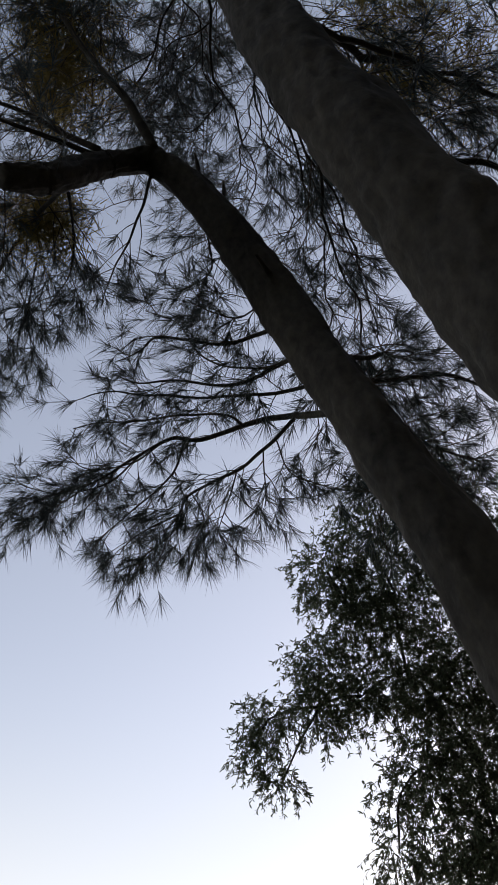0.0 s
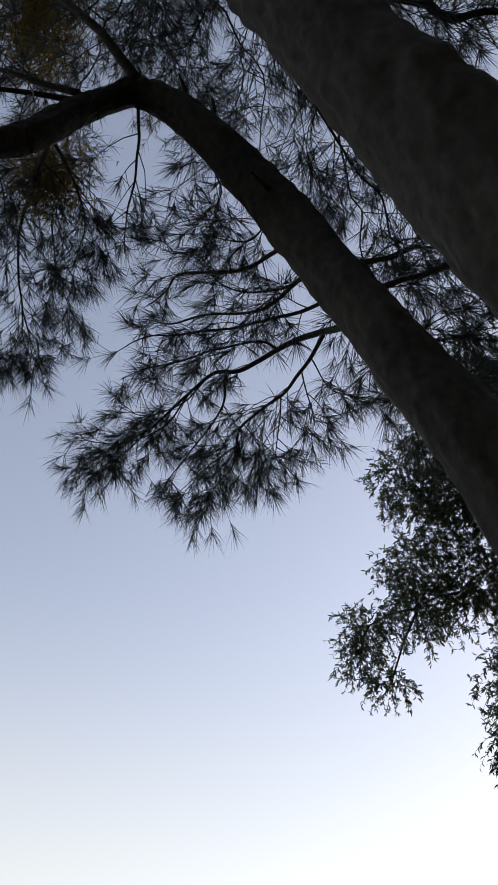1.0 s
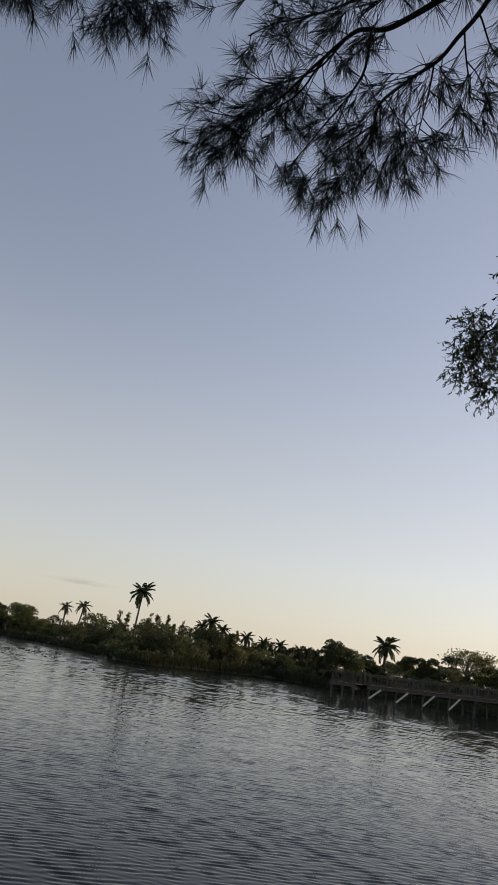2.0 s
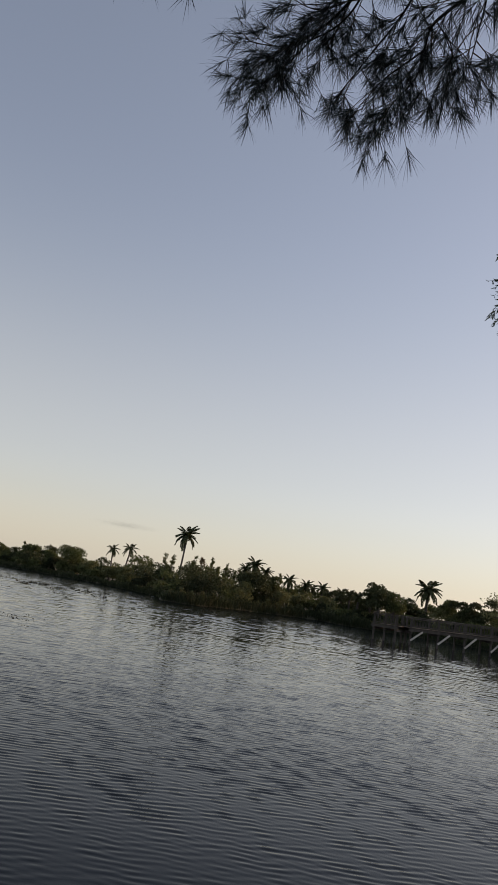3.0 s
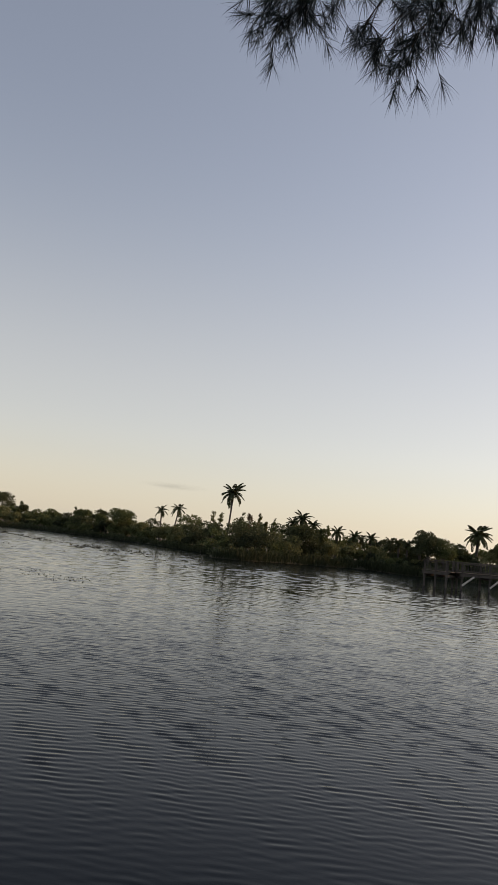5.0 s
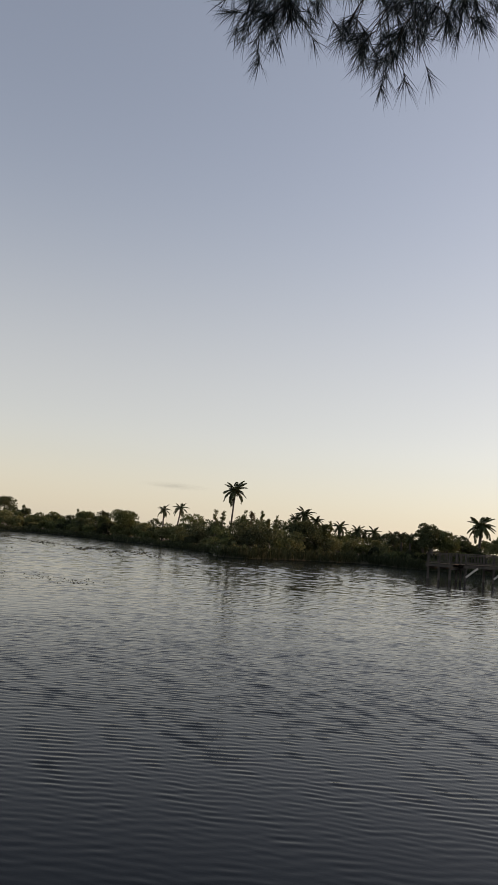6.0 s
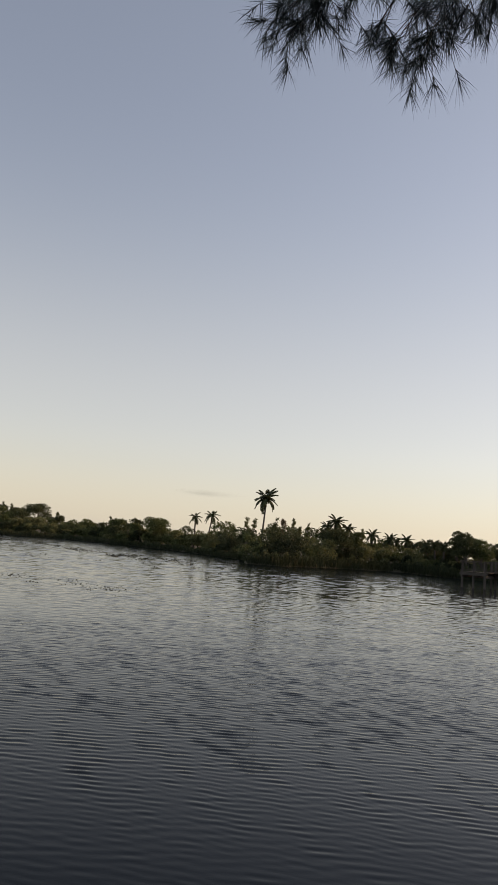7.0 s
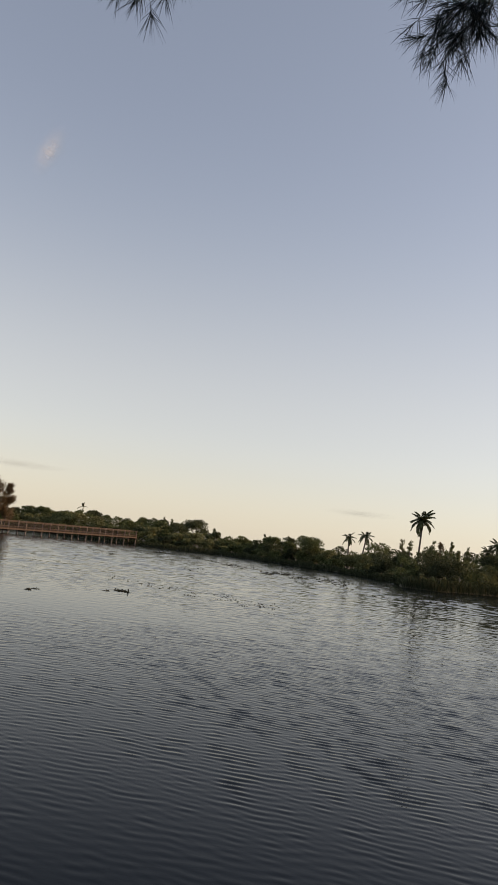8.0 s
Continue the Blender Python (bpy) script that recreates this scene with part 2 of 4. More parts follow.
def blades(base, way, length, width, curl, rng):
    """Narrow leaves of two bent quads and a tip each."""
    n = len(base)
    side = unit(np.cross(way, unit(rng.normal(size=(n, 3)))))
    nor = np.cross(side, way)
    w, ln, cu = width[:, None], length[:, None], curl[:, None]
    a = base
    b = base + way * ln * 0.35 + nor * ln * cu * 0.35
    c = base + way * ln * 0.7 + nor * ln * cu * 0.25
    d = base + way * ln + nor * ln * cu * -0.25
    v = np.stack([a - side * w * 0.15, a + side * w * 0.15, b - side * w * 0.5, b + side * w * 0.5,
                  c - side * w * 0.42, c + side * w * 0.42, d], axis=1).reshape(-1, 3)
    o = np.arange(n)[:, None] * 7
    f = np.concatenate([o + np.array([0, 1, 3, 2]), o + np.array([2, 3, 5, 4])]).tolist() + (o + np.array([4, 5, 6])).tolist()
    return v, f


def bar(a, b, w, h):
    """A squared timber from a to b."""
    a, b = np.asarray(a, float), np.asarray(b, float)
    t = unit(b - a)
    s, u = frames_of(t[None])
    s, u = s[0], u[0]
    v = [p + s * x * w / 2 + u * y * h / 2 for p in (a, b) for x, y in ((-1, -1), (1, -1), (1, 1), (-1, 1))]
    return np.array(v), [(3, 2, 1, 0), (4, 5, 6, 7), (0, 1, 5, 4), (1, 2, 6, 5), (2, 3, 7, 6), (3, 0, 4, 7)]


def polar(az, dist, z=0.0):
    """A place by its bearing from the viewpoint (degrees right of north) and its distance."""
    return np.array([dist * math.sin(radians(az)), dist * math.cos(radians(az)), z])


# ---------------------------------------------------------------- ground and water
SHORE = [(-180, 2.0), (-88, 3.0), (-80, 40), (-60, 150), (-45, 158), (-36, 160), (-31, 158), (-27, 150), (-24, 141), (-20, 138),
         (-15, 138), (-11, 131), (-7, 120), (-3, 104), (-1.6, 99), (-1.0, 86), (1.3, 86), (5.7, 97), (10.7, 108), (13.5, 103),
         (16, 104), (20, 104), (25, 99), (32, 94), (40, 70), (55, 35), (66, 10), (72, 5.2), (88, 4.0), (180, 2.0)]


def shore(az):
    return np.interp(az, [p[0] for p in SHORE], [p[1] for p in SHORE])


def land_height(x, y):
    az, d = math.degrees(math.atan2(x, y)), math.hypot(x, y)
    near = y - 2.4 - 0.25 * math.sin(x * 0.7) - (1.9 if x > 3 else 0) * min(1.0, max(0, x - 3) / 1.2)
    far = shore(az) - d + 1.2 * noise.noise(Vector((x * 0.11, y * 0.11, 0)))
    wet = far
    if d < 25:
        wet = min(near, far) if d > 8 else near
    if wet > 0:
        return -min(1.6, wet * 0.5)
    top = 1.12 if d < 30 else 0.55 + 0.5 * min(1, -wet / 40)
    return top * min(1.0, -wet / 0.9) ** 0.6 + (0.05 * noise.noise(Vector((x, y, 3))) if d < 30 else 0.2 * noise.noise(Vector((x * 0.1, y * 0.1, 3))))


def build_ground():
    rings = [0.5, 1, 1.5, 2, 2.3, 2.6, 3, 3.5, 4, 4.5, 5, 5.5, 6, 7, 8, 10, 13, 17, 22, 28, 36, 46, 58, 68, 76] + \
            [80 + 1.6 * i for i in range(54)] + [170, 180, 200, 230, 270, 330, 420, 600, 900, 1500, 2600, 4500]
    na = 360
    vs, fs = [(0, 0, 1.12)], []
    for r in rings:
        for k in range(na):
            x, y = r * math.sin(2 * math.pi * k / na), r * math.cos(2 * math.pi * k / na)
            vs.append((x, y, land_height(x, y)))
    fs += [(0, 1 + (k + 1) % na, 1 + k) for k in range(na)]
    for i in range(len(rings) - 1):
        o, q = 1 + i * na, 1 + (i + 1) * na
        fs += [(o + k, o + (k + 1) % na, q + (k + 1) % na, q + k) for k in range(na)]
    tagged(new("ground", mesh_of("ground", vs, fs, SOIL, True)), "grassy soil bank and lake bed under low scrub", "ground", kind="structure")


def build_water():
    """One fan-shaped sheet with real wind ripples, finest by the near bank and smoother towards the far one."""
    rng = np.random.default_rng(3)
    r, rows = 1.2, []
    while r < 330:
        rows.append(r)
        r += 0.25 if r < 5 else max(0.0165, 0.002 * r) if r < 22 else 0.0026 * r if r < 40 else 0.0034 * r if r < 150 else 4.0 + (r - 150) * 0.15
    rows = np.array(rows)
    az = np.concatenate([np.linspace(-100, -35, 22)[:-1], np.linspace(-35, 33, 250), np.linspace(33, 100, 22)[1:]])
    rr, aa = np.meshgrid(rows, np.radians(az), indexing="ij")
    x, y = rr * np.sin(aa), rr * np.cos(aa)
    step = np.gradient(rows)[:, None]
    # wave trains: count, shortest and longest wave, spread of heading, slope of each, strength by distance
    z = np.zeros_like(x)
    for count, short, long, spread, slope, reach in (
            (32, 0.115, 0.168, 10, 0.024, ((0, 1), (12, 1), (24, 0.5))),
            (28, 0.165, 0.23, 14, 0.0125, ((0, 1), (40, 1))),
            (32, 0.20, 0.27, 25, 0.0135, ((9, 0), (16, 1), (40, 0.8))),
            (40, 0.30, 0.50, 34, 0.0100, ((12, 0), (20, 1), (60, 0.9))),
            (36, 0.55, 0.95, 36, 0.0100, ((17, 0), (30, 1), (60, 0.9))),
            (44, 1.0, 2.0, 45, 0.0125, ((32, 0), (60, 1), (200, 1)))):
        for k in range(count):
            lam = short + (long - short) * rng.random()
            way = radians(92 + rng.normal() * spread)
            kx, ky = 2 * math.pi / lam * math.cos(way), 2 * math.pi / lam * math.sin(way)
            grown = np.interp(rows, [p[0] for p in reach], [p[1] for p in reach])[:, None] * np.clip((lam / step - 2.2) / 1.5, 0, 1)
            z += grown * slope * lam / (2 * math.pi) * np.sin(kx * x + ky * y + 6.283 * rng.random())
    # gusts: rippled and slick lanes
    gust = np.zeros_like(x)
    for k in range(14):
        lx, ly = 8 + 30 * rng.random(), 2.5 + 9 * rng.random()
        gust += np.sin(x * 6.283 / lx * rng.choice([-1, 1]) + y * 6.283 / ly + 6.283 * rng.random())
    gust = np.clip(0.92 + 0.03 * gust, 0.6, 1.15)
    lee = np.interp(y, [2, 5.5, 7, 9, 12, 38, 60], [0.16, 0.2, 0.32, 0.66, 0.9, 0.95, 1.0])
    # still water in the shelter of the pier, and a slick off the west bank
    deg = np.degrees(aa)
    still = np.exp(-((deg - 22) / 8.5) ** 4) * np.clip((rr - 54) / 10, 0, 1)
    still = np.maximum(still, 0.92 * np.exp(-((deg + 28) / 12) ** 2 - ((rr - 28) / 7) ** 2))
    z *= gust * lee * (1 - 0.85 * still)
    v = np.stack([x, y, z], -1).reshape(-1, 3)
    n, m = x.shape
    o = (np.arange(n - 1)[:, None] * m + np.arange(m - 1)[None]).reshape(-1, 1)
    f = o + np.array([0, m, m + 1, 1])
    tagged(new("water", mesh_of("water", v, f.tolist(), WATER, True)), "dark rippled lake water with calm slicks reflecting dusk sky", "lake", kind="structure")


build_ground()
build_water()


# ---------------------------------------------------------------- near casuarina trees
def spray(path, twigs, rng, reach=0.36, droop=0.22, per=27, needle=0.14, start=0.12, spread=0.85, subs=2, ahead=0.75):
    """Forking twigs set along both sides of a limb, each ending in a fan of needles: twig paths and radii, needle arrays."""
    path = np.asarray(path)
    seg = np.linalg.norm(np.diff(path, axis=0), axis=1)
    cum = np.concatenate([[0], np.cumsum(seg)]) / seg.sum()
    tan = unit(np.gradient(path, axis=0))

    def along(u):
        return (np.stack([np.interp(u, cum, path[:, i]) for i in range(3)], -1),
                unit(np.stack([np.interp(u, cum, tan[:, i]) for i in range(3)], -1)))

    def grow(base, way, length, k=4):
        f = np.linspace(0, 1, k)[None, :, None]
        bend = rng.normal(size=(len(base), 1, 3)) * 0.2
        return base[:, None] + way[:, None] * length[:, None, None] * f + (bend * f * f + np.array([0, 0, -1]) * droop * f * f) * length[:, None, None]

    def on(paths, who, f):
        i0 = np.minimum((f * 3).astype(int), 2)
        a, b = paths[who, i0], paths[who, i0 + 1]
        return a + (b - a) * (f * 3 - i0)[:, None], unit(b - a)

    u = start + (1 - start) * ((np.arange(twigs) + 0.9 * rng.random(twigs)) / twigs) ** 0.9
    base, t = along(u)
    flank = unit(np.cross(t, UP)) * np.where(np.arange(twigs) % 2, 1.0, -1.0)[:, None]
    way = unit(t * ahead + flank * spread * (0.35 + 0.65 * rng.random((twigs, 1))) + rng.normal(size=(twigs, 3)) * 0.28 + np.array([0, 0, -0.08]))
    length = reach * (0.4 + 0.75 * rng.random(twigs)) * (1.15 - 0.70 * u)
    first = grow(base, way, length)
    pick = np.repeat(np.arange(twigs), subs)
    sb, st = on(first, pick, 0.2 + 0.7 * rng.random(len(pick)))
    sway = unit(st * 0.8 + unit(rng.normal(size=(len(pick), 3))) * 0.75)
    second = grow(sb, sway, (0.07 + 0.14 * rng.random(len(pick))) * (0.6 + reach))
    paths = np.concatenate([first, second])
    rad = np.concatenate([np.full(len(first), 0.0036), np.full(len(second), 0.0022)])
    who = np.repeat(np.arange(len(paths)), per)
    span = np.linalg.norm(paths[:, -1] - paths[:, 0], axis=1)[who]
    nb, nt = on(paths, who, np.clip(1 - 0.05 / span * rng.random(len(who)) ** 1.5, 0.3, 1))
    nw = unit(nt + unit(rng.normal(size=(len(who), 3))) * 0.9 + np.array([0, 0, -0.16]))
    nl = needle * (0.6 + 0.5 * rng.random(len(who)))
    return paths, rad, nb, nw, nl


class Foliage:
    """Collects the twigs and needles of one tree."""

    def __init__(self):
        self.paths, self.rad, self.nb, self.nw, self.nl = [], [], [], [], []

    def add(self, s):
        for store, val in zip((self.paths, self.rad, self.nb, self.nw, self.nl), s):
            store.append(val)

    def build(self, tree, origin, width):
        o = np.asarray(origin, float)
        rad = np.concatenate(self.rad)
        part("twig_network", mesh_of("twig_network", *tubes(np.concatenate(self.paths) - o, rad, rad * 0.45, 3), TWIG), tree, "thin dark branching twigs", "stuff")
        nl = np.concatenate(self.nl)
        v, f = needles(np.concatenate(self.nb) - o, np.concatenate(self.nw), nl, np.full(len(nl), width), np.full(len(nl), 0.16), np.random.default_rng(17))
        part("needle_foliage", mesh_of("needle_foliage", v, f, NEEDLE), tree, "dark green drooping needle tufts", "stuff")


def limb(tree, origin, points, r0, r1, label="", sides=8, rough=0.12, n=8, wind=0.012):
    """A limb through a few points that winds a little on its way."""
    path = smooth_path(points, n)
    for i in range(1, len(path)):
        path[i] += wind * min(1.0, i / 6) * np.array(noise.noise_vector(Vector(path[i] * 4.5)))
    v, f = tube(path, [r0, r1], sides, rough, r0 * 100)
    part("limb", mesh_of("limb", v - np.asarray(origin), f, BARK, True), tree, label)
    return path


def build_leaning_tree():
    """The slimmer tree that leans over the water, with the drooping branch."""
    o = (1.72, 0.92, 1.08)
    rng = np.random.default_rng(11)
    tree = thing("casuarina_tree", o, "leaning grey-barked casuarina with drooping needle branches over the bank", "tree", "trees on the bank")
    axis = smooth_path([(1.72, 0.92, 1.0), (1.50, 1.07, 2.3), (1.235, 1.19, 3.35), (1.025, 1.235, 4.04), (0.915, 1.30, 4.39), (0.80, 1.355, 4.71),
                        (0.615, 1.46, 5.26), (0.38, 1.46, 5.645), (0.09, 1.45, 6.0), (-0.116, 1.47, 6.148), (-0.252, 1.50, 6.05),
                        (-0.373, 1.49, 5.81), (-0.48, 1.45, 5.48), (-0.60, 1.40, 5.25)], 18)
    girth = [0.15, 0.125, 0.112, 0.106, 0.103, 0.103, 0.104, 0.092, 0.075, 0.066, 0.055, 0.058, 0.058, 0.04]
    v, f = tube(axis, girth, 48, 0.17, 3, 0.009)
    bole = part("trunk", mesh_of("trunk", v - np.array(o), f, BARK, True), tree, "grey-brown rough-barked bent trunk")
    fo = Foliage()

    def branch(points, r0, r1, twigs, **kw):
        path = limb(tree, o, points, r0, r1)
        if twigs:
            fo.add(spray(path, max(6, int(twigs * 0.84)), rng, **kw))
    # the long drooping branch and its forks
    fine = dict(reach=0.27, start=0.12)
    branch([(0.80, 1.40, 4.74), (0.81, 1.92, 5.26), (0.72, 2.15, 5.39), (0.60, 2.46, 5.53), (0.49, 2.59, 5.61), (0.40, 2.84, 5.67), (0.23, 3.23, 5.72), (0.02, 3.55, 5.76), (-0.12, 3.77, 5.77)],
           0.016, 0.004, 26, reach=0.27, start=0.42)
    branch([(0.55, 2.53, 5.57), (0.58, 2.77, 5.54), (0.53, 3.03, 5.55), (0.46, 3.28, 5.55), (0.39, 3.50, 5.53)], 0.007, 0.003, 17, **fine)
    branch([(0.84, 1.87, 5.21), (0.84, 2.17, 5.29), (0.81, 2.41, 5.35), (0.70, 2.76, 5.45), (0.70, 2.93, 5.43), (0.72, 3.08, 5.40), (0.67, 3.27, 5.40), (0.64, 3.38, 5.39)],
           0.010, 0.003, 25, reach=0.27, start=0.25)
    branch([(0.72, 2.15, 5.39), (0.64, 2.19, 5.47), (0.54, 2.32, 5.56), (0.33, 2.65, 5.73), (0.14, 2.87, 5.84), (0.02, 3.02, 5.88)], 0.008, 0.003, 13, **fine)
    branch([(0.68, 1.39, 4.98), (0.77, 1.72, 5.21), (0.53, 2.20, 5.56), (0.30, 2.48, 5.75), (0.08, 2.70, 5.89), (-0.01, 2.83, 5.93)], 0.010, 0.003, 16, reach=0.27, start=0.2)
    branch([(0.60, 1.42, 5.20), (0.45, 1.88, 5.55), (0.22, 2.12, 5.77), (0.17, 2.29, 5.82), (0.08, 2.46, 5.89)], 0.010, 0.003, 12, reach=0.25, start=0.15)
    branch([(0.66, 1.40, 5.04), (0.60, 1.98, 5.45), (0.40, 2.24, 5.66), (0.23, 2.45, 5.79), (0.08, 2.56, 5.89)], 0.010, 0.003, 13, reach=0.26, start=0.15)
    branch([(0.40, 2.84, 5.67), (0.32, 3.12, 5.68), (0.12, 3.42, 5.74), (-0.08, 3.57, 5.82), (-0.17, 3.60, 5.86)], 0.006, 0.002, 21, **fine)
    branch([(0.23, 3.23, 5.72), (0.10, 3.52, 5.70), (0.0, 3.70, 5.71), (-0.08, 3.78, 5.72)], 0.005, 0.002, 15, reach=0.24)
    branch([(0.46, 2.67, 5.63), (0.38, 2.92, 5.67), (0.19, 3.17, 5.76), (0.04, 3.22, 5.83)], 0.006, 0.002, 12, **fine)
    branch([(0.84, 2.17, 5.29), (0.92, 2.30, 5.24), (0.98, 2.42, 5.20)], 0.004, 0.002, 7, reach=0.22)
    branch([(0.81, 2.41, 5.35), (0.87, 2.66, 5.31), (0.90, 2.82, 5.28)], 0.004, 0.002, 9, reach=0.24)
    branch([(0.70, 2.76, 5.45), (0.81, 2.82, 5.36), (0.84, 3.00, 5.32)], 0.004, 0.002, 9, reach=0.24)
    branch([(0.85, 2.05, 5.25), (0.95, 2.12, 5.17), (1.05, 2.04, 5.06), (1.08, 1.96, 5.00)], 0.004, 0.002, 6, reach=0.15)
    branch([(0.52, 1.43, 5.36), (0.46, 1.66, 5.49), (0.36, 1.75, 5.58), (0.27, 1.80, 5.66)], 0.005, 0.002, 10, reach=0.22)
    branch([(0.66, 1.40, 5.04), (0.64, 1.78, 5.36), (0.43, 2.02, 5.60), (0.26, 1.96, 5.71), (0.10, 2.06, 5.84)], 0.006, 0.002, 9, reach=0.23, start=0.25)
    branch([(0.70, 2.93, 5.43), (0.59, 3.22, 5.47), (0.54, 3.38, 5.47), (0.53, 3.47, 5.45)], 0.005, 0.002, 14, reach=0.24)
    # low branches on the far side of the trunk
    branch([(0.66, 1.36, 4.95), (0.99, 1.51, 5.32), (1.24, 1.63, 5.68), (1.50, 1.74, 5.9)], 0.014, 0.005, 20, reach=0.36, start=0.15)
    branch([(0.72, 1.33, 4.80), (0.98, 1.52, 5.15), (1.26, 1.56, 5.42), (1.59, 1.57, 5.65), (1.95, 1.6, 5.75)], 0.016, 0.006, 24, reach=0.36, start=0.15)
    branch([(0.80, 1.30, 4.62), (1.10, 1.60, 4.95), (1.42, 1.72, 5.20), (1.80, 1.75, 5.30)], 0.012, 0.004, 29, reach=0.34, start=0.15)
    branch([(0.88, 1.25, 4.40), (1.20, 1.65, 4.75), (1.62, 1.90, 5.00)], 0.010, 0.004, 28, reach=0.32, start=0.15)
    # from the bend of the trunk
    branch([(-0.14, 1.42, 6.16), (-0.30, 1.36, 6.34), (-0.53, 1.35, 6.62), (-0.75, 1.34, 6.91), (-1.0, 1.3, 7.3)], 0.026, 0.010, 26, reach=0.55)
    branch([(-0.36, 1.45, 5.95), (-0.58, 1.52, 6.10), (-0.81, 1.58, 6.25), (-1.2, 1.7, 6.4)], 0.018, 0.006, 26, reach=0.5)
    branch([(-0.36, 1.46, 5.90), (-0.52, 1.44, 5.82), (-0.69, 1.44, 5.78), (-1.0, 1.5, 5.8)], 0.014, 0.006, 14, reach=0.4)
    branch([(-0.11, 1.51, 6.08), (-0.09, 1.74, 6.17), (-0.09, 2.02, 6.24), (-0.10, 2.17, 6.26), (-0.09, 2.46, 6.31)], 0.008, 0.003, 14, reach=0.32)
    branch([(0.15, 1.48, 5.96), (0.28, 1.70, 6.07), (0.35, 1.85, 6.09), (0.27, 2.07, 6.20)], 0.007, 0.002, 16, reach=0.30)
    # the clump on the far side of the bend
    branch([(-0.42, 1.52, 5.68), (-0.56, 2.02, 6.07), (-0.66, 2.48, 6.22), (-0.63, 2.95, 6.23), (-0.62, 3.18, 6.22)], 0.012, 0.003, 38, reach=0.46)
    branch([(-0.49, 2.31, 6.25), (-0.46, 2.70, 6.34), (-0.34, 3.03, 6.35)], 0.006, 0.002, 16, reach=0.36)
    branch([(-0.41, 1.60, 5.75), (-0.35, 1.87, 5.96), (-0.31, 2.25, 6.19), (-0.37, 2.69, 6.36)], 0.008, 0.003, 26, reach=0.42)
    branch([(-0.55, 1.5, 5.6), (-0.85, 2.0, 5.95), (-1.05, 2.5, 6.05), (-1.15, 2.9, 6.0)], 0.010, 0.003, 42, reach=0.45)
    branch([(-0.62, 1.42, 5.4), (-1.2, 2.1, 5.72), (-1.5, 2.75, 5.84), (-1.52, 2.92, 5.80), (-1.52, 3.0, 5.72)], 0.010, 0.003, 26, reach=0.32)
    # hanging tips of that clump
    tips = dict(reach=0.22, start=0.25)
    branch([(-0.63, 2.95, 6.23), (-0.55, 3.08, 6.12), (-0.48, 3.12, 5.98)], 0.005, 0.002, 12, **tips)
    branch([(-0.62, 3.1, 6.22), (-0.66, 3.16, 6.10), (-0.70, 3.14, 5.96)], 0.005, 0.002, 12, **tips)
    branch([(-1.05, 2.5, 6.05), (-0.96, 2.85, 6.0), (-0.88, 2.98, 5.90)], 0.005, 0.002, 14, **tips)
    branch([(-1.12, 2.8, 6.02), (-1.18, 2.98, 5.94), (-1.14, 3.02, 5.86)], 0.005, 0.002, 12, **tips)
    branch([(-1.52, 2.92, 5.80), (-1.50, 2.96, 5.74), (-1.44, 2.98, 5.69)], 0.005, 0.002, 9, **tips)
    # dead stubs on the trunk
    for a, b in (((0.46, 1.38, 5.42), (0.37, 1.32, 5.40)), ((0.60, 1.45, 5.38), (0.66, 1.46, 5.56)), ((0.10, 1.42, 6.04), (0.04, 1.36, 6.19)), ((0.22, 1.40, 5.90), (0.20, 1.36, 6.04))):
        part("stub", mesh_of("stub", *(lambda q: (q[0] - np.array(o), q[1]))(tube(smooth_path([a, tuple((np.array(a) + np.array(b)) / 2 + 0.01), b], 3), [0.015, 0.006], 6, 0.3)), BARK, True), bole)
    for x, y, z, r in ((-0.47, 1.98, 6.11, 0.16), (-0.74, 1.63, 6.91, 0.20)):
        # matted clumps of old needles
        n = 1500
        base = np.array([x, y, z]) + rng.normal(size=(n, 3)) * r * np.array([0.6, 0.6, 0.5])
        way = unit(rng.normal(size=(n, 3)) + np.array([0, 0, -0.4]))
        v, f = needles(base - np.array(o), way, 0.07 + 0.06 * rng.random(n), np.full(n, 0.005), np.full(n, 0.1), rng)
        part("dry_tuft", mesh_of("dry_tuft", v, f, DRY_NEEDLE), tree, "matted brownish clump of old needles", "stuff")
    fo.build(tree, o, 0.0029)


